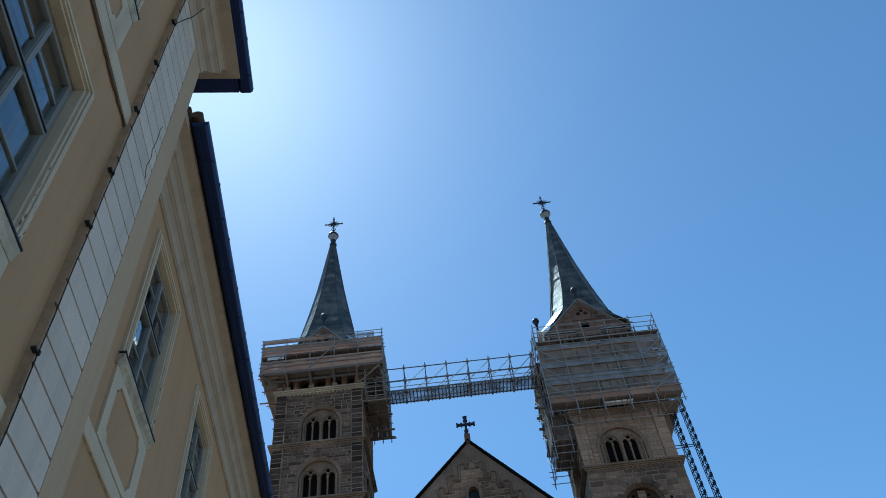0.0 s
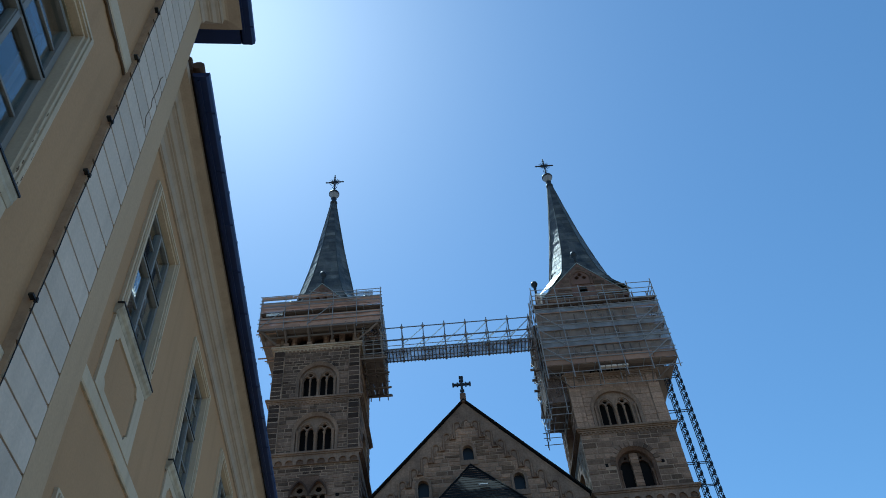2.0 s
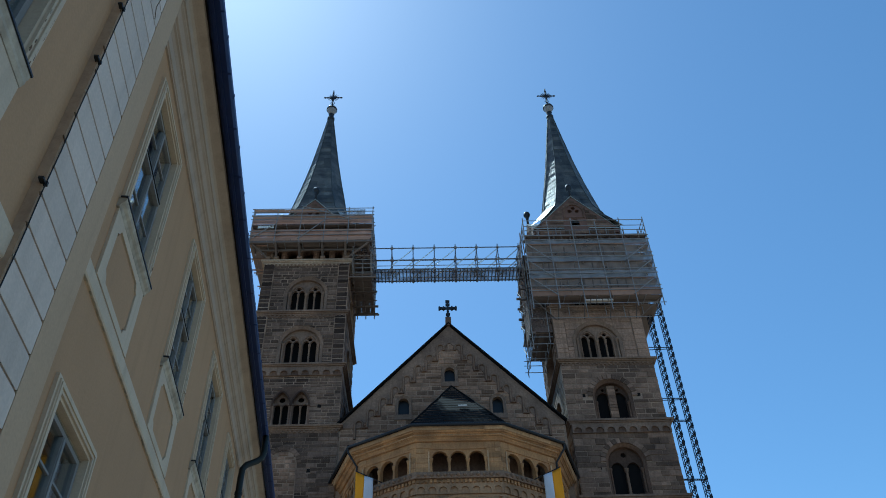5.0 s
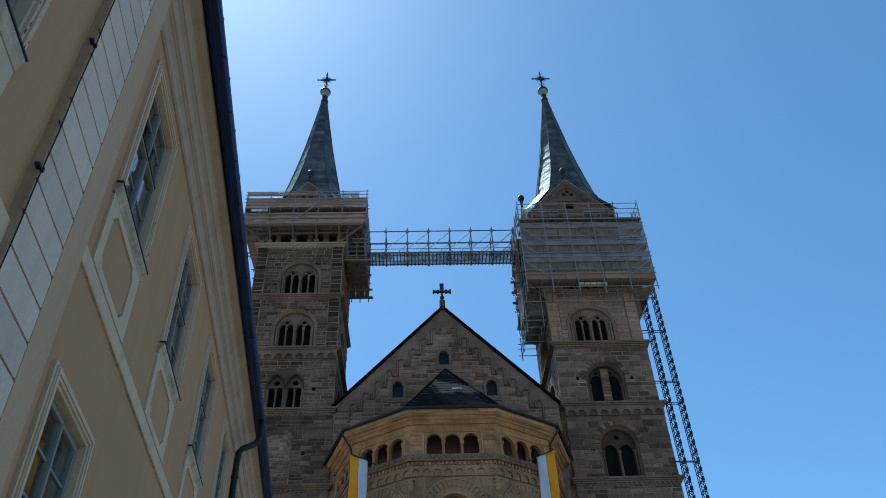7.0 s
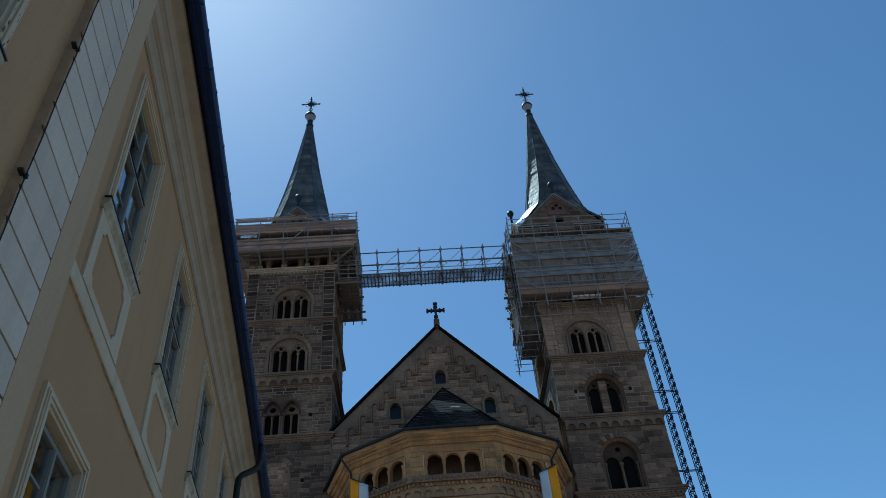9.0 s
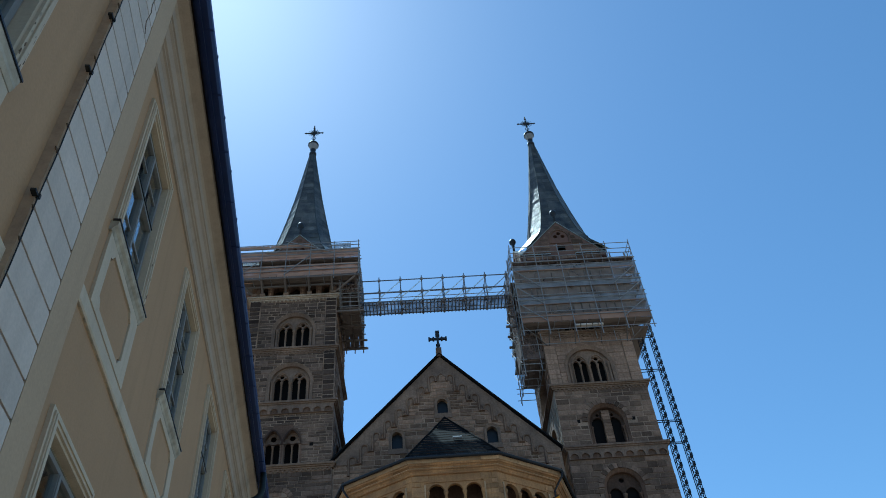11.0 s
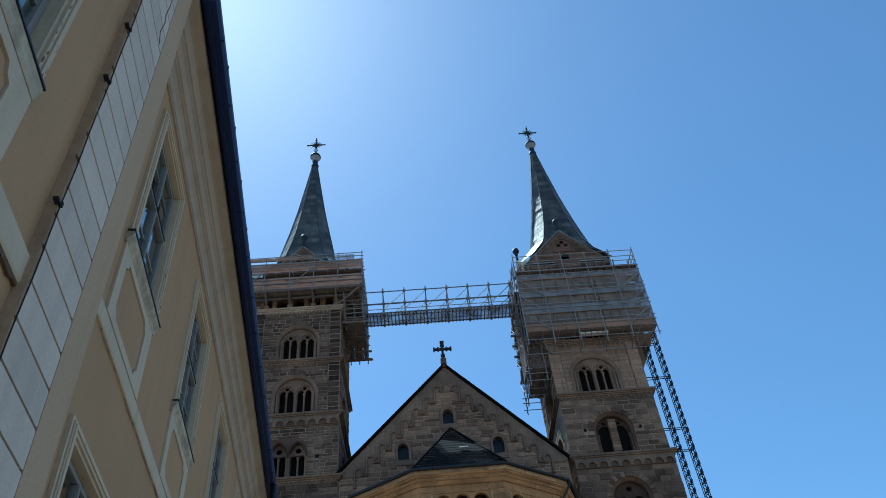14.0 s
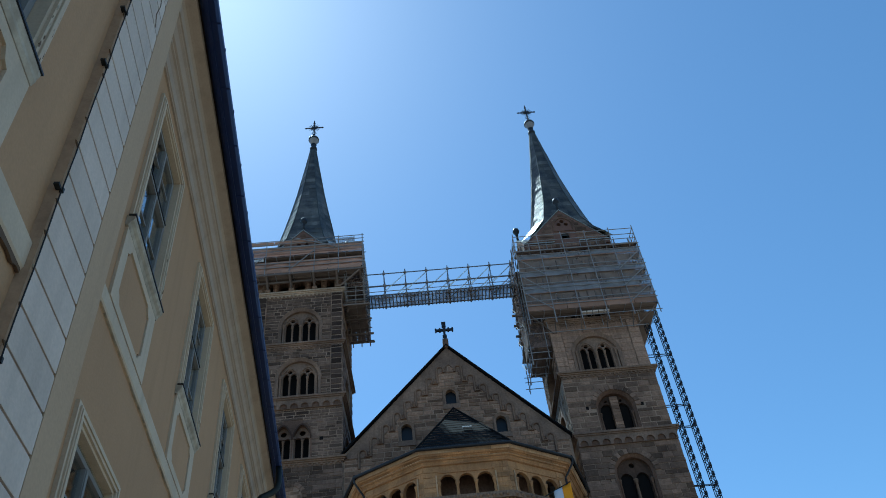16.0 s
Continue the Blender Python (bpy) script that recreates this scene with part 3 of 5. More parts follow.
# where the joints of the quoins run out, the edge is chipped and stained
rnd = random.Random(21)
for k in range(1, 43):
    z = 0.02 + 0.2585 * k
    w = rnd.uniform(0.015, 0.05)
    bm = slab(bmesh.new(), [(3.690, z - 0.014), (3.690, z + 0.012), (3.690 - w * 0.6, z + rnd.uniform(0.004, 0.012)), (3.690 - w, z + rnd.uniform(-0.004, 0.004)), (3.690 - w * 0.5, z - 0.012)], [], F - 0.004, F + 0.004)
    part("chipped_joint", bm, DIRT if k % 3 else SILL, tall_house, "stained chip at a quoin joint")
crack = [(4.225, 8.96), (4.195, 8.87), (4.205, 8.65), (4.18, 8.45), (4.215, 8.37), (4.18, 8.16), (4.24, 8.05)]
part("hairline_crack", pipe_run(bmesh.new(), [(x, F - 0.008, z) for x, z in crack], 0.0045, 5), DIRT, tall_house, "jagged crack across the quoins")
bm = bmesh.new()
pipe_run(bm, [(3.67, F - 0.02, 10.27), (3.74, F - 0.03, 10.5), (3.80, F - 0.10, 10.75), (3.80, F - 0.2, 11.0)], 0.006, 6)
part("wire_branch", bm, CABLE, wire)


# ---- the cathedral ----
def cut(spans, a, b):
    """Takes a..b out of a list of spans."""
    out = []
    for x0, x1 in spans:
        if b <= x0 or a >= x1:
            out.append((x0, x1))
            continue
        if a > x0:
            out.append((x0, a))
        if b < x1:
            out.append((b, x1))
    return out


def courses(x0, x1, z0, z1, openings=(), low=0.22, high=0.5, short=0.45, long=1.3, seed=1, bounds=None):
    """Stones in uneven courses, kept clear of arched openings (cx, z0, width, springing, margin)."""
    rnd = random.Random(seed)
    out, z = [], z0
    while z < z1 - 0.12:
        h = min(rnd.uniform(low, high), z1 - z)
        if z1 - z - h < 0.15:
            h = z1 - z
        a, b = (x0, x1) if bounds is None else bounds(z, z + h)
        spans = [(a, b)] if b - a > 0.25 else []
        for cx, oz, w, sp, mg in openings:
            r = w / 2 + (mg if z + h > sp else min(mg, 0.22))
            if z + h <= oz - 0.02 or z >= sp + r:
                continue
            up = max(0.0, z + h * 0.6 - sp)
            half = math.sqrt(max(r * r - up * up, 0.0))
            if half > 0:
                spans = cut(spans, cx - half, cx + half)
        for s0, s1 in spans:
            x = s0
            while x < s1 - 0.1:
                w = rnd.uniform(short, long)
                if s1 - x - w < 0.3:
                    w = s1 - x
                out.append((x, min(x + w, s1), z, z + h, rnd.uniform(0.008, 0.05)))
                x += w
        z += h
    return out


def lay_stones(stones, y, parent, piece_mat, rest_mat, limit, turn=None, rest_label="coursed sandstone masonry", g=0.055):
    """Lays stones on the face y: the first of them as pieces, the rest as one mesh. turn: the face's own pose."""
    base = turn or Matrix.Identity(4)
    key = ("stone", piece_mat.name)
    tmpl = [(-0.5, 0, -0.5), (0.5, 0, -0.5), (0.5, 0, 0.5), (-0.5, 0, 0.5), (-0.5, -0.55, -0.5), (0.5, -0.55, -0.5), (0.5, -0.55, 0.5), (-0.5, -0.55, 0.5),
            (-0.47, -1, -0.44), (0.47, -1, -0.44), (0.47, -1, 0.44), (-0.47, -1, 0.44)]
    faces = [(0, 1, 5, 4), (1, 2, 6, 5), (2, 3, 7, 6), (3, 0, 4, 7), (4, 5, 9, 8), (5, 6, 10, 9), (6, 7, 11, 10), (7, 4, 8, 11), (8, 9, 10, 11)]
    if key not in UNIT:
        me = bpy.data.meshes.new("stone")
        me.from_pydata(tmpl, [], faces)
        me.materials.append(piece_mat)
        UNIT[key] = me
    verts, polys = [], []
    rnd = random.Random(len(stones))
    for k, (x0, x1, z0, z1, d) in enumerate(stones):
        x1, z1 = x1 - rnd.uniform(0.0, 0.6) * g, z1 - rnd.uniform(0.0, 0.5) * g
        c, s = Vector(((x0 + x1) / 2, y, (z0 + z1) / 2)), Vector((x1 - x0 - g, d + 0.02, z1 - z0 - g))
        if k < limit:
            ob = new("stone", UNIT[key])
            ob.parent = parent
            ob.matrix_basis = base @ Matrix.LocRotScale(c + Vector((0, 0.02, 0)), None, s)
        else:
            n = len(verts)
            verts += [base @ Vector((c.x + v[0] * s.x, c.y + 0.02 + v[1] * s.y, c.z + v[2] * s.z)) for v in tmpl]
            polys += [tuple(n + i for i in f) for f in faces]
    if verts:
        me = bpy.data.meshes.new("masonry")
        me.from_pydata(verts, [], polys)
        me.materials.append(rest_mat)
        ob = new("masonry", me)
        ob.parent = parent
        tagged(ob, rest_label, kind="stuff")


STONE_JOBS = []  # laid at the end of the file


def column(bm, cx, y, z0, z1, r):
    lathe_rows = [(r * 1.5, z0), (r * 1.5, z0 + 0.08), (r * 1.15, z0 + 0.16), (r, z0 + 0.2), (r * 0.92, z1 - 0.3), (r * 1.1, z1 - 0.28), (r * 1.6, z1 - 0.08), (r * 1.7, z1 - 0.05), (r * 1.7, z1)]
    return lathe(bm, lathe_rows, cx, y, 10)


def voussoirs(parent, cx, zs, r0, r1, y, n, mat):
    """The wedge stones of an arch, each one a piece."""
    for k in range(n):
        a, b = math.pi * (k + 0.06) / n, math.pi * (k + 0.94) / n
        pts = [(cx + r * math.cos(t), zs + r * math.sin(t)) for r, t in ((r0, a), (r1, a), (r1, b), (r0, b))]
        part("voussoir", slab(bmesh.new(), pts, [], y - 0.09 - 0.015 * (k % 2), y + 0.02), mat, parent)


def belfry_window(tower, cx, z0, y, w, field):
    """A round-arched field with two pointed pairs of lights, roundels and slender columns."""
    sp = z0 + 3.5 - w / 2
    fr = part("window", ring(bmesh.new(), cx, sp, z0, w, 0.26, y - 0.13, y + 0.28, 18), field, tower, "round-arched belfry window with paired lights")
    holes = []
    for g in (-0.72, 0.72):
        for s in (-0.3, 0.3):
            holes.append(arch(cx + g + s, z0 + 0.03, 0.54, z0 + 2.12, 8, 1.3))
        holes.append(circle(cx + g, z0 + 2.6, 0.19, 10))
    part("tympanum", slab(bmesh.new(), arch(cx, z0, w + 0.1, sp, 18), holes, y + 0.27, y + 0.5), field, fr, "pierced stone tympanum")
    # added dark sheet: paints the black inside of the belfry
    part("louvre_board", boxed(cx - w / 2 - 0.1, cx + w / 2 + 0.1, y + 0.83, y + 0.87, z0 - 0.1, sp + w / 2 + 0.1), SLATE, fr, "dark sheet painting the shade behind the lights")
    for g in (-0.72, 0.72):
        part("roundel", ring(bmesh.new(), cx + g, z0 + 2.6, z0 + 2.599, 0.38, 0.08, y + 0.18, y + 0.29, 10), PALE, fr)
        part("pointed_arch", slab(bmesh.new(), arch(cx + g, z0 + 0.04, 1.34, z0 + 2.15, 12, 1.3), [arch(cx + g, z0 + 0.05, 1.18, z0 + 2.15, 12, 1.28)], y + 0.17, y + 0.275), PALE, fr)
        part("column", column(bmesh.new(), cx + g, y + 0.2, z0 + 0.02, z0 + 2.0, 0.075), PALE, fr, "slender column", smooth=True)
    part("column", column(bmesh.new(), cx, y + 0.14, z0 + 0.02, z0 + 1.95, 0.1), PALE, fr, "slender column", smooth=True)
    for s in (-1, 1):
        part("column", column(bmesh.new(), cx + s * (w / 2 - 0.15), y + 0.12, z0 + 0.02, z0 + 2.1, 0.09), STONE, fr, "slender column", smooth=True)
    return fr


def twin_window(tower, cx, z0, y, w, lift, tall, pier=False):
    """Two arched lights with a roundel under one arch; the pier is a built-up pillar of small stones."""
    sp = z0 + lift
    fr = part("window", ring(bmesh.new(), cx, sp, z0, w, 0.20, y - 0.02, y + 0.56, 16), STONE_DARK, tower, "round-arched twin-light tower window")
    voussoirs(fr, cx, sp, w / 2 + 0.21, w / 2 + 0.62, y, 15, SOOTY_PIECE)
    q = w / 2 - 0.17
    lw = q - 0.14
    holes = [arch(cx + s * (lw / 2 + 0.1), z0 + 0.05, lw, z0 + tall, 10, 1.1) for s in (-1, 1)]
    if lift > 2.3:
        holes.append(circle(cx, sp + w * 0.30, 0.2, 12))
    else:
        holes += [circle(cx + s * (lw / 2 + 0.06), z0 + tall + lw * 0.5 + 0.28, 0.13, 10) for s in (-1, 1)]
    # tracery coloured near black to paint the shade of the deep recess
    part("tracery", slab(bmesh.new(), arch(cx, z0, w + 0.1, sp, 16), holes, y + 0.55, y + 0.74), SOOT_SHADE, fr)
    # shade behind the twin lights, painted as a dark sheet
    part("louvre_board", boxed(cx - w / 2 - 0.1, cx + w / 2 + 0.1, y + 0.83, y + 0.87, z0 - 0.1, sp + w / 2 + 0.1), SLATE, fr, "dark sheet painting the shade behind the lights")
    if pier:
        z, n = z0 + 0.02, 0
        while z < sp + w / 2 - 0.3:
            block("pier_stone", cx - 0.31, cx + 0.31, y + 0.22, y + 0.6, z, z + 0.27, STONE_PIECE, fr)
            z += 0.285
            n += 1
    else:
        part("column", column(bmesh.new(), cx, y + 0.42, z0 + 0.02, z0 + lift * 0.85, 0.11), PALE, fr, "stout column", smooth=True)
    for s in (-1, 1):
        part("column", column(bmesh.new(), cx + s * (w / 2 - 0.1), y + 0.34, z0 + 0.02, z0 + lift * 0.85, 0.08), STONE_DARK, fr, smooth=True)
    return fr


def pointed_window(tower, cx, z0, y, w, lift):
    """Two pointed arches side by side, each with a pair of dark lights and a roundel, in a plain filled arch."""
    sp = z0 + lift
    fr = part("window", slab(bmesh.new(), arch(cx, z0 - 0.02, w + 0.36, sp, 16), [arch(cx + g, z0, 1.28, z0 + 1.95, 12, 1.55) for g in (-0.74, 0.74)], y - 0.01, y + 0.32), STONE_DARK, tower, "pair of pointed tower windows with roundels")
    for g in (-0.74, 0.74):
        holes = [arch(cx + g + q * 0.31, z0 + 0.03, 0.5, z0 + 1.75, 8, 1.15) for q in (-1, 1)] + [circle(cx + g, z0 + 2.42, 0.24, 12)]
        part("tracery", slab(bmesh.new(), arch(cx + g, z0 + 0.01, 1.36, z0 + 1.95, 12, 1.55), holes, y + 0.325, y + 0.48), STONE, fr, "pierced stone tracery")
        part("pointed_arch", slab(bmesh.new(), arch(cx + g, z0 + 1.7, 1.5, z0 + 1.95, 12, 1.5), [arch(cx + g, z0 + 1.71, 1.27, z0 + 1.95, 12, 1.55)], y - 0.09, y + 0.02), SOOT_SHADE, fr, "sooty moulding of a pointed arch")
        part("column", column(bmesh.new(), cx + g, y + 0.27, z0 + 0.02, z0 + 1.8, 0.07), PALE, fr, "slender column", smooth=True)
    for q in (-1.36, -0.09, 0.09, 1.36):
        part("column", column(bmesh.new(), cx + q, y + 0.05, z0 + 0.02, z0 + 1.9, 0.075), STONE, fr, "slender column", smooth=True)
    # dark sheet added for the shade inside the pointed lights
    part("louvre_board", boxed(cx - w / 2 - 0.1, cx + w / 2 + 0.1, y + 0.83, y + 0.87, z0 - 0.1, sp + w / 2 + 0.1), SLATE, fr, "dark sheet painting the shade behind the lights")
    return fr


def cornice(tower, half, z, frieze, mat, dx=0):
    """A stepped cornice round the tower, its top at z, with dentils or little arches beneath."""
    bm = bmesh.new()
    for grow, z0, z1 in ((0.32, z - 0.16, z), (0.22, z - 0.27, z - 0.161), (0.13, z - 0.40, z - 0.271)):
        h = half + grow
        box(bm, -h, h, -h, h, z0, z1)
    ob = part("cornice", bm, mat, tower, "stepped sandstone cornice", at=pose(dx, 0, 0))
    # behind little arches the bed is darker, painting shade into the pockets
    part("frieze_bed", boxed(-half + 0.01, half - 0.01, -half - 0.03, -half + 0.02, z - (0.6 if frieze == "dentil" else 1.06), z - 0.402), STONE if frieze == "dentil" else STONE_DARK, ob)
    n = int(2 * half / 0.34)
    if frieze == "dentil":
        for k in range(n):
            x = -half + 0.17 + (2 * half - 0.34) * k / (n - 1)
            block("dentil", x - 0.075, x + 0.075, -half - 0.12, -half + 0.02, z - 0.56, z - 0.40, mat, ob)
    else:
        bm = bmesh.new()
        step, r = 2 * half / 9, half / 9 * 0.72
        holes = [arch(-half + step * (k + 0.5), z - 1.10, 2 * r, z - 0.95, 8) for k in range(9)]
        slab(bm, rect(-half, half, z - 1.12, z - 0.402), [[(x, max(zz, z - 1.115)) for x, zz in h] for h in holes], -half - 0.17, -half + 0.02)
        part("arched_frieze", bm, mat, ob, "round-arched corbel frieze")
    return ob


def spire(tower, base, lean, front):
    """A slender eight-sided copper spire that flares out to four stone gables; rings give height, half-width across and on the slant."""
    rings = [(73.6, 0.28, 0.28), (69.7, 0.80, 0.82), (65.0, 1.45, 1.52), (61.5, 2.02, 2.16), (59.5, 2.37, 2.58), (58.4, 2.55, 2.84), (56.6, 2.83, 3.28), (54.8, 3.2, 4.1), (53.0, 3.9, 5.35)]

    def octagon(h, g):
        e = min(g * math.sqrt(2) - h, h)
        return [(x + lean, y) for x, y in ((-e, -h), (e, -h), (h, -e), (h, e), (e, h), (-e, h), (-h, e), (-h, -e))]

    def at(z):
        for (za, ha, ga), (zb, hb, gb) in zip(rings, rings[1:]):
            if za >= z >= zb:
                f = (za - z) / (za - zb)
                return ha + (hb - ha) * f, ga + (gb - ga) * f
        return rings[-1][1:]
    rnd = random.Random(7)
    sp = part("spire", lathe(bmesh.new(), [(0.05, 73.62), (0.32, 73.6), (0.32, 73.59), (0.05, 73.58)], lean, 0, 8), COPPER_PLAIN, tower, "patinated green copper spire")
    core = bmesh.new()
    zs = [r[0] for r in rings]
    rows = [[core.verts.new((x, y, z)) for x, y in octagon(h - 0.02, g - 0.02)] for z, h, g in rings]
    for a, b in zip(rows, rows[1:]):
        for k in range(8):
            core.faces.new((a[k], a[(k + 1) % 8], b[(k + 1) % 8], b[k]))
    part("spire_boarding", core, COPPER_PLAIN, sp)
    # copper sheets lapped in courses on every side, leaving out what the gables hide
    verts, faces = [], []
    z = 73.5
    while z > 53.2:
        zz = max(z - 0.62, 53.0)
        (h0, g0), (h1, g1) = at(z), at(zz)
        top, low = octagon(h0, g0), octagon(h1 + 0.02, g1 + 0.02)
        for k in range(8):
            a, b, c, d = Vector((*top[k], z)), Vector((*top[(k + 1) % 8], z)), Vector((*low[(k + 1) % 8], zz - 0.03)), Vector((*low[k], zz - 0.03))
            n = max(1, round((c - d).length / 0.9))
            shift = rnd.uniform(-0.15, 0.15) if n > 1 else 0
            cuts = [0.0] + [(j + shift) / n for j in range(1, n)] + [1.0]
            for u, v in zip(cuts, cuts[1:]):
                m = len(verts)
                out = Vector(((a + b + c + d).x, (a + b + c + d).y, 0)).normalized() * rnd.uniform(0.0, 0.03)
                tip = Vector(((a + b + c + d).x, (a + b + c + d).y, 0)).normalized() * rnd.uniform(0.0, 0.03)
                verts += [a.lerp(b, u) + tip, a.lerp(b, v) + out * 0.5, d.lerp(c, v) + out, d.lerp(c, u) + tip]
                faces.append((m, m + 1, m + 2, m + 3))
        z = zz
    me = bpy.data.meshes.new("copper_cladding")
    me.from_pydata(verts, [], faces)
    me.materials.append(COPPER)
    ob = new("copper_cladding", me)
    ob.parent = sp
    tagged(ob, "lapped copper sheets with green patina", kind="stuff")
    for k in range(8):
        bm = pipe_run(bmesh.new(), [(*octagon(h + 0.02, g + 0.02)[k], z) for z, h, g in rings], 0.045, 6)
        part("hip_roll", bm, COPPER_PLAIN, sp)
    # knob and star cross
    part("finial", lathe(bmesh.new(), [(0.32, 73.5), (0.42, 73.65), (0.42, 73.85), (0.32, 73.95), (0.25, 74.05), (0.24, 74.25), (0.34, 74.5), (0.30, 74.55)], lean, 0, 16), DARK_METAL, sp, "dark metal collar", smooth=True)
    part("knob", lathe(bmesh.new(), [(0.26, 74.55), (0.34, 74.8), (0.5, 75.15), (0.56, 75.3), (0.5, 75.34)], lean, 0, 16), STEEL, sp, "pale metal knob", smooth=True)
    part("knob_cap", lathe(bmesh.new(), [(0.5, 75.3), (0.62, 75.36), (0.62, 75.5), (0.5, 75.75), (0.26, 75.98), (0.1, 76.15), (0.06, 76.3)], lean, 0, 16), DARK_METAL, sp, "dark cap over the knob", smooth=True)
    bm = bmesh.new()
    tube(bm, (0, 0, 76.2), (0, 0, 79.1), 0.07, 8)
    tube(bm, (-1.1, 0, 77.75), (1.1, 0, 77.75), 0.065, 8)
    for s in (-1, 1):
        lathe(bm, [(0.02, 77.62), (0.13, 77.75), (0.02, 77.88)], s * 0.95, 0, 8)
    lathe(bm, [(0.02, 78.5), (0.14, 78.65), (0.02, 78.8)], 0, 0, 8)
    for k in range(16):
        a = math.pi * 2 * (k + 0.5) / 16
        tube(bm, (0.1 * math.cos(a), 0, 77.75 + 0.1 * math.sin(a)), (0.72 * math.cos(a), 0, 77.75 + 0.72 * math.sin(a)), 0.07, 5, 0.02)
    for s in (-1, 1):
        tube(bm, (0, 0, 76.35), (s * 0.25, 0, 76.75), 0.04, 6)
        tube(bm, (s * 0.25, 0, 76.75), (s * 0.08, 0, 77.0), 0.03, 6)
    part("star_cross", bm, DARK_METAL, sp, "dark metal cross with a star of rays", at=pose(lean, 0, 0))
    for k in range(4):
        turn = pose(front, 0, 0, 0, 0, 90 * k)
        hy = base + 0.10
        gw = hy + 0.18
        holes = [circle(-0.36, 54.55, 0.22, 10), circle(0.36, 54.55, 0.22, 10), circle(0, 54.95, 0.22, 10), arch(0, 52.6, 0.75, 53.1, 8)]
        g = part("gable", slab(bmesh.new(), [(-gw, 51.6), (gw, 51.6), (gw, 52.1), (0, 56.45), (-gw, 52.1)], holes, -hy, -hy + 0.4), REDSTONE, tower, "reddish stone spire gable with trefoil opening", at=turn)
        bm = bmesh.new()
        for s in (-1, 1):
            vs = []
            for y in (-hy - 0.05, -1.2):
                vs += [bm.verts.new((0, y, 56.62)), bm.verts.new((s * (gw + 0.04), y, 52.15)), bm.verts.new((s * (gw + 0.04), y, 52.07)), bm.verts.new((0, y, 56.53))]
            for f in ((0, 1, 5, 4), (1, 2, 6, 5), (2, 3, 7, 6), (0, 3, 2, 1), (4, 5, 6, 7)):
                bm.faces.new([vs[i] for i in f])
        part("gable_roof", bm, COPPER_FLARE, g, "copper gable roof")
        if k in (0, 3):
            rows = courses(-gw, gw, 51.65, 56.0, [(0, 52.3, 2.0, 54.4, 0.1)], seed=k + 9, bounds=lambda a, b: (-gw + max(0, b - 52.1) * gw / 4.35 + 0.12, gw - max(0, b - 52.1) * gw / 4.35 - 0.12))
            lay_stones(rows, -hy, g, SOOTY_PIECE, SOOTY_REST, 0, g=0.03)
        bm = bmesh.new()
        shift = lean - front
        top_a, top_b, mid_a, mid_b, tip, belly = [bm.verts.new(p) for p in ((-1.81 + shift, -2.86, 56.6), (-2.86 + shift, -1.81, 56.6), (-2.95, -4.08, 53.6), (-4.08, -2.95, 53.6), (-4.4, -4.4, 52.2), (-3.32, -3.32, 53.95))]
        for f in ((top_a, mid_a, belly), (mid_a, tip, belly), (tip, mid_b, belly), (mid_b, top_b, belly), (top_b, top_a, belly)):
            bm.faces.new(f)
        part("corner_flare", bm, COPPER_FLARE, g, "copper sheet flaring out to the tower corner")
        part("ball_finial", lathe(bmesh.new(), [(0.13, 56.5), (0.1, 57.2), (0.16, 57.3), (0.16, 57.4), (0.1, 57.5), (0.28, 57.65), (0.36, 57.9), (0.28, 58.15), (0.1, 58.3)], 0, -hy + 0.1, 10), DARK_METAL, g, "ball finial on a stalk", smooth=True)
        part("trefoil_frame", slab(bmesh.new(), arch(0, 53.6, 2.0, 54.4, 12, 1.1), [arch(0, 53.62, 1.7, 54.4, 12, 1.1)], -hy - 0.09, -hy + 0.02), STONE_DARK, g)


HALF = 3.83
LEVELS = [0.0, 25.75, 31.92, 37.55, 42.92, 48.70, 52.3]


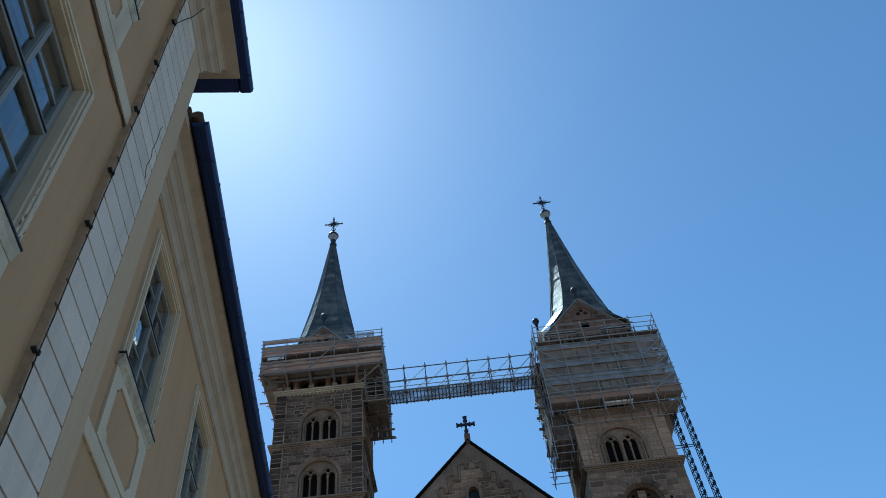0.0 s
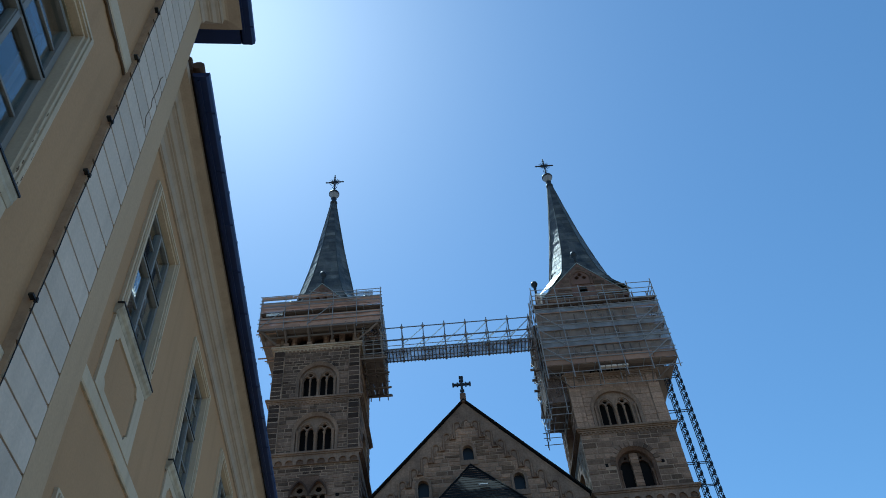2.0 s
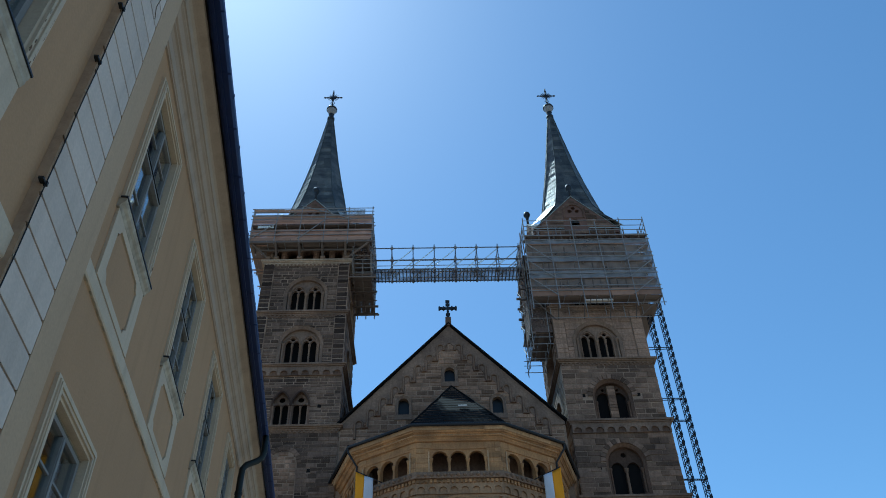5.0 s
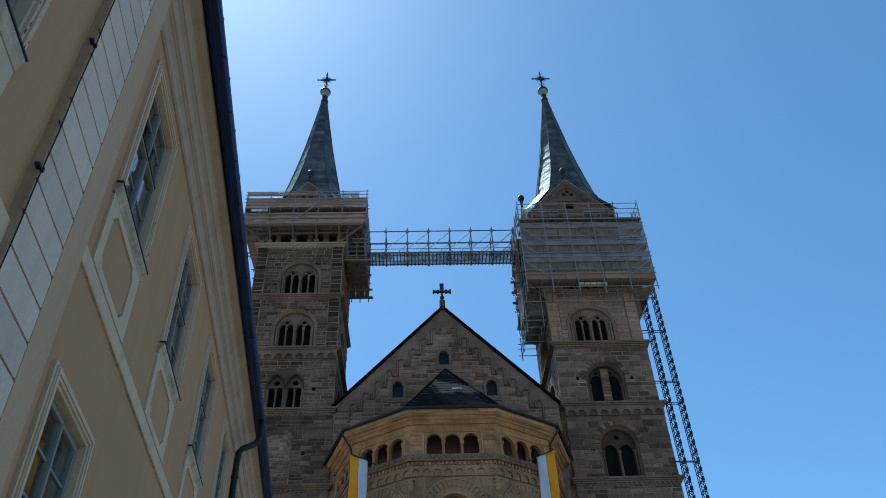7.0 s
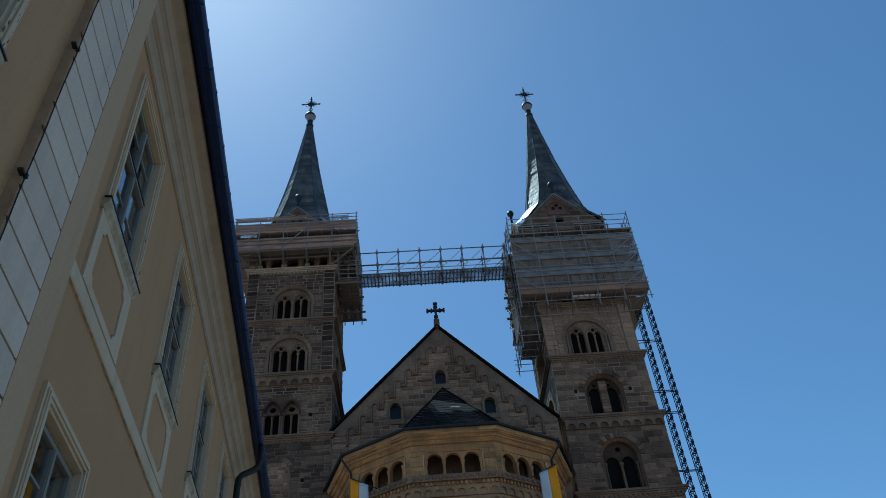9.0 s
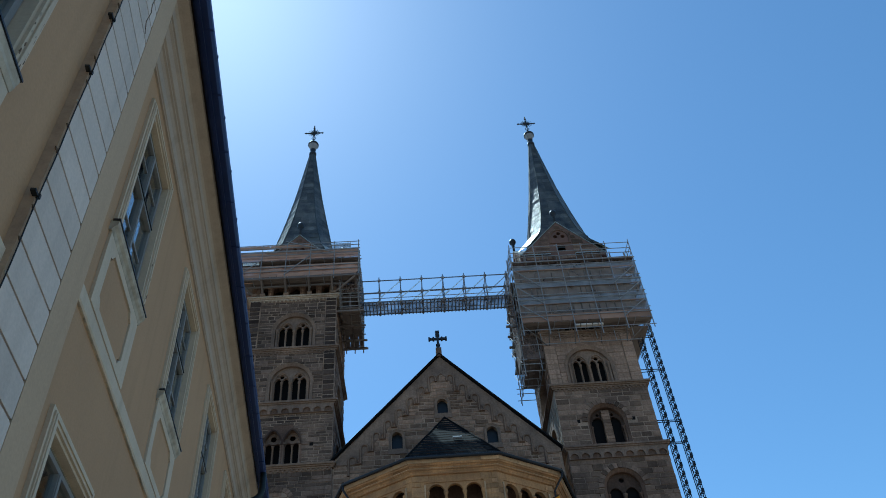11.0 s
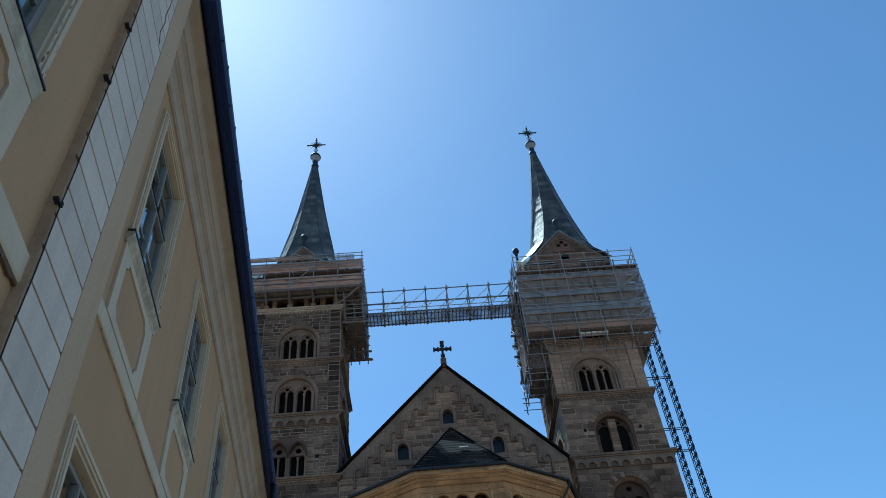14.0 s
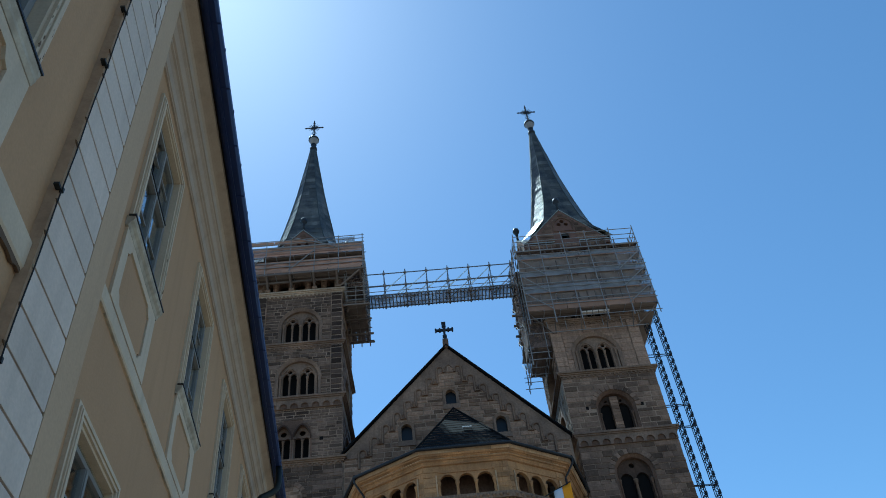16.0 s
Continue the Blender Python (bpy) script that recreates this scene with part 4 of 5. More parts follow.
def church_tower(cx, pier, off, label):
    t = thing("church_tower", pose(cx, 58.06, 0), label, "church tower", "cathedral towers")
    y = -HALF
    bw = 3.62 if pier else 3.25
    win = [None, ("twin", 25.85, 2.6, 2.6, 2.25) if pier else None, ("twin", 32.0, 2.75, 2.05, 2.1), ("belfry", 37.62), ("belfry", 43.0), None]
    # its lower storeys stand a little further out on one side
    dx = [0.25, 0.25, 0.12, 0, 0, 0] if pier else [0] * 6
    offs = [off, -0.13, -0.06, off, off, off] if pier else [off, off, -0.05, off, off, off]
    opens = [[], [(offs[1], 25.85, 2.6, 28.45, 0.6)] if pier else [], [(offs[2], 32.0, 2.75, 34.05, 0.6 if pier else 0.08)], [(off, 37.62, bw, 41.12 - bw / 2, 0.3)], [(off, 43.0, bw, 46.5 - bw / 2, 0.3)], []]
    for k in range(6):
        z0, z1 = LEVELS[k], LEVELS[k + 1]
        holes = []
        if opens[k]:
            _, oz, w, sp, _ = opens[k][0]
            holes = [arch(offs[k], oz - 0.03, w + 0.37, sp, 16)]
        if k == 5:
            holes = [arch(1.45 * j, 48.78, 0.98, 49.6, 10) for j in (-2, -1, 0, 1, 2)]
        s = part("storey", slab(bmesh.new(), rect(-HALF, HALF, z0, z1), holes, y, y + 0.8), STONE_DARK if k == 5 else MORTAR, t, "soot-stained grey sandstone storey", at=pose(dx[k], 0, 0))
        for side in range(1, 4):
            part("side_wall", slab(bmesh.new(), rect(-HALF + 0.002, HALF - 0.002, z0, z1), holes if k in (2, 3, 4) and side != 2 else [], y + 0.002, y + 0.7), MORTAR, s, at=pose(0, 0, 0, 0, 0, 90 * side))
        part("floor_slab", boxed(-HALF + 0.7, HALF - 0.7, -HALF + 0.8, HALF - 0.7, z1 - 0.3, z1 - 0.05), MORTAR, s)
        STONE_JOBS.append((t, k, opens[k], z0, z1, cx, dx[k]))
        if win[k] and win[k][0] == "belfry":
            belfry_window(t, off, win[k][1], y, bw, STONE)
        elif win[k] and k == 2 and not pier:
            pointed_window(t, offs[k], win[k][1], y, win[k][2], win[k][3])
        elif win[k]:
            twin_window(t, offs[k] + dx[k], win[k][1], y, win[k][2], win[k][3], win[k][4], pier and k == 2)
    for z, fr, mat in ((25.75, "dentil", STONE), (31.92, "arches" if pier else "dentil", STONE if pier else PALE), (37.55, "dentil" if pier else "arches", PALE if pier else STONE), (42.92, "dentil", STONE), (48.70, "dentil", LIGHT_SUNLIT_STONE)):
        cornice(t, HALF, z, fr, mat, 0.25 if pier and z < 32 else (0.12 if pier and z < 38 else 0))
    # corner strips of the belfry storeys
    for k in (3, 4):
        for s in (-1, 1):
            a, b = sorted((s * HALF, s * (HALF - 0.95)))
            part("corner_strip", boxed(a - 0.0 if s < 0 else a, b, y - 0.10, y + 0.01, LEVELS[k] + 0.005, LEVELS[k + 1] - 0.41), MORTAR, t)
    spire(t, 3.82, 0.22 if pier else 0.1, -0.25 if pier else 0.08)
    return t


left_tower = church_tower(-10.35, False, 0.2, "grey sandstone cathedral tower with copper spire and orange-netted scaffold")
right_tower = church_tower(14.98, True, -0.3, "grey sandstone cathedral tower with copper spire inside grey scaffold")

# gable of the choir between the towers
AX = 2.22
GY = 54.40
gable = thing("choir_gable", pose(AX, GY, 0), "soot-dark sandstone gable with stepped arch frieze", "church gable")
EAVE, TOP, WIDE = 32.0, 41.3, 8.75


def slope(z):
    return WIDE * (TOP - z) / (TOP - EAVE)


gable_open = [(-0.06, 35.72, 0.85, 36.72, 0.22), (-3.78, 32.8, 0.85, 33.9, 0.22), (3.66, 32.8, 0.85, 33.9, 0.22)]
part("gable_wall", slab(bmesh.new(), [(-WIDE, 0), (WIDE, 0), (WIDE, EAVE), (0, TOP), (-WIDE, EAVE)], [arch(a, b, c, d, 10) for a, b, c, d, _ in gable_open], 0, 0.8), MORTAR, gable, "soot-dark sandstone gable wall")
for a, b, c, d, _ in gable_open:
    w = part("window", ring(bmesh.new(), a, d, b, c, 0.2, -0.10, 0.2, 12), STONE, gable, "small round-arched gable window")
    # dark pane, and a dark sheet behind it, paint the unlit inside
    part("pane", boxed(a - c / 2, a + c / 2, 0.45, 0.47, b, d + c / 2), DARK_PANE, w)
    part("shutter", boxed(a - c / 2 - 0.1, a + c / 2 + 0.1, 0.6, 0.65, b - 0.1, d + c / 2 + 0.1), SLATE, w)
bm = bmesh.new()
for s in (-1, 1):
    vs = []
    for y in (-0.32, 30.0):
        vs += [bm.verts.new((0, y, TOP + 0.22)), bm.verts.new((s * (WIDE + 0.3), y, EAVE - 0.09)), bm.verts.new((s * (WIDE + 0.3), y, EAVE - 0.26)), bm.verts.new((0, y, TOP + 0.06))]
    for f in ((0, 1, 5, 4), (1, 2, 6, 5), (2, 3, 7, 6), (0, 3, 2, 1), (4, 5, 6, 7)):
        bm.faces.new([vs[i] for i in f])
part("nave_roof", bm, SLATE, gable, "dark slate nave roof")
# stepped arch frieze climbing both slopes: a thin roll that rises over little arches and drops in long legs
for s in (-1, 1):
    level, x = 38.75, 0.45
    path = []
    for k in range(8):
        path += [(x, level), (x, level + 0.28)]
        path += [(x + 0.29 - 0.29 * math.cos(math.pi * j / 6), level + 0.28 + 0.29 * math.sin(math.pi * j / 6)) for j in range(1, 7)]
        path += [(x + 0.58, level - 0.55), (x + 0.58, level - 1.0)]
        x += 0.925
        level -= 1.0
    part("stepped_frieze", pipe_run(bmesh.new(), [(s * px, -0.13, pz) for px, pz in path], 0.062, 6), PALE, gable, "thin stepped arch frieze climbing the gable")
    # thicker dark roll behind paints the frieze's shadow outline
    part("frieze_bed", pipe_run(bmesh.new(), [(s * px, -0.055, pz) for px, pz in path], 0.12, 6), STONE_DARK, gable, "dark roll painting the shadow line beside the stepped frieze")
for s in (-1, 1):
    pts = [(s * (WIDE + 0.05), EAVE - 0.3), (0.0, TOP - 0.02), (0.0, TOP - 1.75), (s * (WIDE - 1.6), EAVE - 0.3)]
    part("raking_band", slab(bmesh.new(), pts, [], -0.07, 0.01), STONE, gable, "smooth sandstone field under the verge")
for a, b, c, d, _ in gable_open:
    part("sill_stone", boxed(a - c / 2 - 0.28, a + c / 2 + 0.28, -0.11, 0.3, b - 0.44, b), STONE, gable)
part("apex_block", boxed(-0.24, 0.24, -0.3, 0.3, TOP - 0.1, TOP + 0.75), STONE_DARK, gable)
# stone cross with knobs
bm = bmesh.new()
box(bm, -0.10, 0.10, -0.10, 0.10, TOP + 0.7, TOP + 2.72)
box(bm, -0.80, 0.80, -0.095, 0.095, TOP + 1.79, TOP + 1.97)
for px, pz in ((-0.72, 1.88), (0.72, 1.88), (0, 2.62), (-0.36, 1.88), (0.36, 1.88), (0, 2.25), (0, 1.2)):
    if abs(px) in (0.72, 0.36):
        box(bm, px - 0.07, px + 0.07, -0.12, 0.12, TOP + pz - 0.17, TOP + pz + 0.17)
    else:
        box(bm, px - 0.18, px + 0.18, -0.12, 0.12, TOP + pz - 0.07, TOP + pz + 0.09)
box(bm, -0.2, 0.2, -0.2, 0.2, TOP + 0.68, TOP + 0.85)
cross = part("stone_cross", bm, DARK_METAL, gable, "dark gable cross with knobbed arms")

# apse: five sides of a ten-sided plan
apse = thing("apse", pose(AX, 0, 0), "yellow sandstone apse with dwarf gallery and slate roof", "church apse")
PLAN = [(-9.15, 54.3), (-7.35, 48.95), (-3.02, 46.05), (3.02, 46.05), (7.35, 48.95), (9.15, 54.3)]


def inset(d):
    """The plan moved inwards by d."""
    lines = []
    for (ax, ay), (bx, by) in zip(PLAN, PLAN[1:]):
        v = Vector((bx - ax, by - ay)).normalized()
        n = Vector((-v.y, v.x))
        lines.append((Vector((ax, ay)) + n * d, v))
    pts = [lines[0][0]]
    for (p, v), (q, w) in zip(lines, lines[1:]):
        t = (q - p).cross(w) / v.cross(w)
        pts.append(p + v * t)
    p, v = lines[-1]
    pts.append(p + v * (Vector(PLAN[-1]) - Vector(PLAN[-2])).length)
    return pts


def belt(bm, d0, d1, z0, z1):
    """A band round the apse: its lower edge inset by d0, its upper by d1."""
    a, b, c, d = inset(d0), inset(d1), inset(1.6), inset(1.6)
    for k in range(5):
        vs = [bm.verts.new((*p, z)) for p, z in ((a[k], z0), (a[k + 1], z0), (b[k + 1], z1), (b[k], z1), (c[k], z0), (c[k + 1], z0), (d[k + 1], z1), (d[k], z1))]
        for f in ((0, 1, 2, 3), (0, 4, 5, 1), (3, 2, 6, 7)):
            bm.faces.new([vs[i] for i in f])
    return bm


def belt_stone(k, u, v, d0, d1, z0, z1):
    """One stone of a band on side k, from u to v of its length."""
    a, b, c = inset(d0), inset(d1), inset(1.5)
    bm = bmesh.new()
    vs = [bm.verts.new((*p[k].lerp(p[k + 1], w), z)) for p, z in ((a, z0), (b, z1), (c, z0), (c, z1)) for w in (u, v)]
    for f in ((0, 1, 3, 2), (0, 4, 5, 1), (2, 3, 7, 6), (0, 2, 6, 4), (1, 5, 7, 3)):
        bm.faces.new([vs[i] for i in f])
    return bm


G = 27.25
for name, d0, d1, z0, z1, lab in (("cornice_top", 0.24, 0.14, G - 0.22, G - 0.02, ""), ("cornice_hollow", 0.50, 0.26, G - 0.42, G - 0.221, ""), ("cornice_roll", 0.58, 0.52, G - 0.56, G - 0.421, ""),
                                  ("cornice_foot", 0.80, 0.62, G - 0.80, G - 0.561, "")):
    band = part(name, belt(bmesh.new(), d0 + 0.05, d1 + 0.05, z0 + 0.01, z1 - 0.01), PALE_WARM if name == "cornice_top" else WARM, apse, "moulded yellow sandstone cornice band")
    rnd = random.Random(name)
    for k in range(5):
        n = 4 if k in (1, 2, 3) else 3
        cuts = [0.0] + [(j + rnd.uniform(-0.25, 0.25)) / n for j in range(1, n)] + [1.0]
        for u, v in zip(cuts, cuts[1:]):
            part("cornice_stone", belt_stone(k, u + (0.002 if u else 0), v - (0.002 if v < 1 else 0), d0 + rnd.uniform(-0.012, 0.012), d1, z0, z1), PALE_WARM if name in ("cornice_top", "cornice_roll") else WARM_PIECE, band)
for d, dz, r in ((0.36, 0.30, 0.06), (0.56, 0.50, 0.065), (0.76, 0.74, 0.055)):
    part("cornice_moulding", pipe_run(bmesh.new(), [(*p, G - dz) for p in inset(d)], r, 8), WARM, apse, "rounded cornice moulding", smooth=True)
IN = 0.86
CORBEL = 22.25
corners = inset(IN)
SILLZ, SPR, HEAD = 24.28, 25.33, G - 0.801


def facet(k, d):
    """The pose of a side of the apse, x along it, and its length."""
    a, b = inset(d)[k], inset(d)[k + 1]
    v = b - a
    return pose(a.x, a.y, 0, 0, 0, math.degrees(math.atan2(v.y, v.x))), v.length


for k in range(5):
    m, length = facet(k, IN)
    mid = length / 2
    side = part("gallery_wall", slab(bmesh.new(), rect(0, length, SILLZ, HEAD), [rect(mid - 1.86, mid + 1.86, SILLZ + 0.02, SPR + 0.62)], 0, 0.5), WARM, apse, "dwarf gallery storey of yellow sandstone", at=m)
    holes = [arch(mid + g, SILLZ + 0.021, 1.04, SPR, 10) for g in (-1.2, 0, 1.2)]
    part("arcade", slab(bmesh.new(), rect(mid - 1.86, mid + 1.86, SILLZ + 0.02, SPR + 0.62), holes, 0.06, 0.34), WARM, side, "triple gallery arcade")
    for g in (-1.78, -0.6, 0.6, 1.78):
        part("column", column(bmesh.new(), mid + g, 0.0 if abs(g) > 1 else 0.03, SILLZ + 0.03, SPR - 0.02, 0.09), WARM, side, "short gallery column", smooth=True)
    for g in (-1.92, 1.92):
        part("jamb_shaft", boxed(mid + g - 0.045, mid + g + 0.045, -0.09, 0.03, SILLZ + 0.03, SPR + 0.45), PALE_WARM, side, "slim jamb stone")
    # dark stone colour paints the shade inside the gallery
    part("passage_wall", slab(bmesh.new(), rect(0.0, length, SILLZ - 0.3, HEAD), [], 1.5, 1.7), STONE_DARK, side)
    m2, l2 = facet(k, 0.62)
    walls = part("parapet", boxed(0, l2, 0, 1.8, SILLZ - 0.42, SILLZ), PALE, apse, "weathered stone gallery parapet", at=m2)
    carved = bmesh.new()
    for j in range(int(l2 / 0.42)):
        x = 0.25 + j * 0.42
        lathe(carved, [(0.02, SILLZ - 0.36), (0.13, SILLZ - 0.27), (0.15, SILLZ - 0.2), (0.10, SILLZ - 0.1), (0.02, SILLZ - 0.05)], x, 0.0, 6)
    part("carved_leaves", carved, PALE, walls, smooth=True)
    m3, l3 = facet(k, 0.80)
    n = int(l3 / 0.27)
    band = part("dentil_band", boxed(0, l3, 0.07, 1.7, SILLZ - 0.72, SILLZ - 0.421), WARM_LOW, apse, "dentil band below the gallery", at=m3)
    for j in range(n):
        x = l3 * (j + 0.5) / n
        block("dentil", x - 0.075, x + 0.075, -0.06, 0.09, SILLZ - 0.66, SILLZ - 0.45, WARM_PIECE, band)
    step = l3 / round(l3 / 0.72)
    holes = [arch(step * (j + 0.5), SILLZ - 1.38, step * 0.7, SILLZ - 1.14, 8) for j in range(round(l3 / 0.72))]
    part("arched_frieze", slab(bmesh.new(), rect(0, l3, SILLZ - 1.39, SILLZ - 0.721), [[(x, max(z, SILLZ - 1.385)) for x, z in h] for h in holes], 0.03, 0.3), WARM_LOW, band, "round-arched corbel frieze")
    m4, l4 = facet(k, 0.96)
    opening = arch(l4 / 2, 14.0, 2.4, 20.6, 16)
    w = part("apse_wall", slab(bmesh.new(), rect(0, l4, 0, SILLZ - 0.721), [opening], 0, 0.9), WARM_LOW, apse, "brown sandstone apse wall", at=m4)
    part("window_arch", ring(bmesh.new(), l4 / 2, 20.6, 14.0, 2.4, 0.36, -0.12, 0.3, 18), WARM_LOW, w, "round window arch")
    voussoirs(w, l4 / 2, 20.6, 1.58, 2.05, 0.0, 19, WARM_LOW)
    part("hood_mould", ring(bmesh.new(), l4 / 2, 20.6, 20.59, 4.14, 0.12, -0.16, 0.02, 20), WARM_LOW, w, "thin hood mould over the arch")
    part("pane", boxed(l4 / 2 - 1.2, l4 / 2 + 1.2, 0.55, 0.57, 14.0, 21.85), GLASS, w)
    part("dark_lining", boxed(l4 / 2 - 1.4, l4 / 2 + 1.4, 0.92, 0.95, 13.8, 22.0), SLATE, w)
# weathered corbel carvings at the corners of the middle side
for j, turn in ((2, -17), (3, 17)):
    c = inset(0.92)[j]
    bm = lathe(bmesh.new(), [(0.06, -0.42), (0.17, -0.32), (0.23, -0.12), (0.2, 0.05), (0.25, 0.16), (0.19, 0.3), (0.08, 0.38)], 0, 0, 9)
    box(bm, -0.3, 0.3, -0.1, 0.3, 0.36, 0.46)
    part("carved_corbel", bm, WARM_LOW, apse, "weathered carved corbel", at=pose(c.x, c.y - 0.02, CORBEL, 0, 0, turn))
# slate roof in courses: a steep front side between two hips, lower sides behind
ring0 = inset(-0.05)
foot3 = [Vector((*p, G + 0.05)) for p in ring0]
APEX = Vector((0, 53.7, 34.9))
shoulder = {-1: Vector((-5.2, 54.35, 30.0)), 1: Vector((5.2, 54.35, 30.0))}
fields = [(foot3[2], foot3[3], APEX + Vector((0.06, 0, 0)), APEX - Vector((0.06, 0, 0)))]
for s, i, j, e in ((-1, 2, 1, 0), (1, 3, 4, 5)):
    fields.append((foot3[i], foot3[j], shoulder[s], shoulder[s]))
    fields.append((foot3[i], shoulder[s], APEX, APEX))
    fields.append((foot3[j], foot3[e], shoulder[s], shoulder[s]))
verts, faces = [], []
N = 16
for a, b, c, d in fields:
    for i in range(N):
        u, v = i / N, (i + 1) / N
        p = [a.lerp(d, u), b.lerp(c, u), b.lerp(c, v), a.lerp(d, v)]
        p[0] = p[0] + Vector((0, 0, 0.03))
        p[1] = p[1] + Vector((0, 0, 0.03))
        n = max(1, round((p[1] - p[0]).length / 0.6))
        for j in range(n):
            q = len(verts)
            verts += [p[0].lerp(p[1], j / n), p[0].lerp(p[1], (j + 1) / n), p[3].lerp(p[2], (j + 1) / n), p[3].lerp(p[2], j / n)]
            faces.append((q, q + 1, q + 2, q + 3))
me = bpy.data.meshes.new("slate_covering")
me.from_pydata(verts, [], faces)
me.materials.append(SLATE)
ob = new("slate_covering", me)
ob.parent = apse
tagged(ob, "dark slate roof over the apse", kind="stuff")
for i, c in ((1, shoulder[-1]), (2, APEX), (3, APEX), (4, shoulder[1])):
    part("hip_roll", tube(bmesh.new(), (*ring0[i], G + 0.12), c + Vector((0, 0, 0.05)), 0.06, 6), SLATE, apse)
hatch = boxed(-0.32, 0.32, -0.06, 0.06, 0, 0.24)
part("roof_hatch", hatch, STEEL, apse, "small roof light", at=pose(0.55, 48.55, 30.05, -43))
# gutter and downpipes
bm = bmesh.new()
edge = inset(-0.02)
pipe_run(bm, [(*a, G + 0.02) for a in edge], 0.11, 8)
part("gutter", bm, DARK_METAL, apse, "dark gutter round the apse", smooth=True)
for j in (1, 4):
    a, b = inset(0.0)[j], inset(0.93)[j]
    bm = bmesh.new()
    pts = [(a.x, a.y, G - 0.05), (a.x, a.y, G - 0.35), (b.x * 1.03, b.y - 0.1, G - 1.15), (b.x * 1.03, b.y - 0.1, 0.2)]
    pipe_run(bm, pts, 0.075, 8)
    part("downpipe", bm, DARK_METAL, apse, "dark rainwater pipe", smooth=True)

# flags on slanting poles from the gallery
for s, k in ((-1, 1), (1, 3)):
    m, length = facet(k, 0.62)
    x = length * (0.48 if s < 0 else 0.52)
    foot = m @ Vector((x, 0.35, SILLZ + 0.0))
    tip = m @ Vector((x + s * 1.2, -1.35, SILLZ + 0.62))
    flag = thing("flag", pose(AX, 0, 0), "yellow and white church flag hanging from the apse gallery", "flag", "flags on the apse")
    rod("flagpole", foot, tip, 0.035, DARK_METAL, flag, "dark slanting flagpole")
    across = (tip - foot)
    across = across.normalized() * 1.25
    for c, (u0, u1) in enumerate(((0.0, 0.5), (0.5, 1.0))):
        verts, faces = [], []
        rows, cols_n = 16, 6
        for i in range(rows + 1):
            for j in range(cols_n + 1):
                u = u0 + (u1 - u0) * j / cols_n
                p = tip - across * u - Vector((0, 0, 0.03 + 4.6 * i / rows))
                p.y += 0.06 * math.sin(5 * u + i * 0.5)
                p.x += 0.05 * math.sin(7 * u + i * 0.4) * (i / rows)
                verts.append(p)
        for i in range(rows):
            for j in range(cols_n):
                q = i * (cols_n + 1) + j
                faces.append((q, q + 1, q + cols_n + 2, q + cols_n + 1))
        me = bpy.data.meshes.new("cloth")
        me.from_pydata(verts, [], faces)
        me.materials.append(YELLOW if c == 0 else WHITE)
        for f in me.polygons:
            f.use_smooth = True
        cl = new("cloth", me)
        cl.parent = flag
        tagged(cl, "yellow stripe of cloth" if c == 0 else "white stripe of cloth")
        sol = cl.modifiers.new("thick", "SOLIDIFY")
        sol.thickness = 0.01


# ---- scaffolds ----
def lattice(sc, x0, x1, y, z0, z1, nx, levels, r=0.037, braces=True, seed=0):
    """Standards, ledgers and braces of one scaffold face at depth y."""
    rnd = random.Random(seed)
    xs = [x0 + (x1 - x0) * k / nx for k in range(nx + 1)]
    for x in xs:
        rod("standard", (x, y, z0 - rnd.uniform(0.0, 0.5)), (x + rnd.uniform(-0.04, 0.04), y, z1 + rnd.uniform(0.0, 0.3)), r, STEEL, sc)
    for z in levels:
        for e in (0.5, 1.0):
            rod("ledger", (x0 - 0.15, y - 0.05, z + e), (x1 + 0.15, y - 0.05, z + e + rnd.uniform(-0.02, 0.02)), r * 0.9, STEEL, sc)
    if braces:
        for k in range(0, nx, 2):
            for a, b in zip(levels, levels[1:]):
                p, q = (xs[k], xs[k + 1]) if rnd.random() < 0.5 else (xs[k + 1], xs[k])
                rod("brace", (p, y - 0.09, a), (q, y - 0.09, b), r * 0.8, STEEL, sc)


def deck(sc, x0, x1, y0, y1, z, mat, n=4):
    """A working deck of long boards, with its transoms below."""
    w = (y1 - y0) / n
    for k in range(n):
        block("deck_board", x0, x1, y0 + k * w + 0.01, y0 + (k + 1) * w - 0.01, z - 0.05, z, mat, sc)
    m = max(2, int((x1 - x0) / 1.4))
    for k in range(m + 1):
        x = x0 + (x1 - x0) * k / m
        rod("transom", (x, y0 - 0.1, z - 0.09), (x, y1 + 0.1, z - 0.09), 0.04, STEEL, sc)


def side_deck(sc, x0, x1, y0, y1, z, mat, n=3):
    w = (x1 - x0) / n
    for k in range(n):
        block("deck_board", x0 + k * w + 0.01, x0 + (k + 1) * w - 0.01, y0, y1, z - 0.05, z, mat, sc)


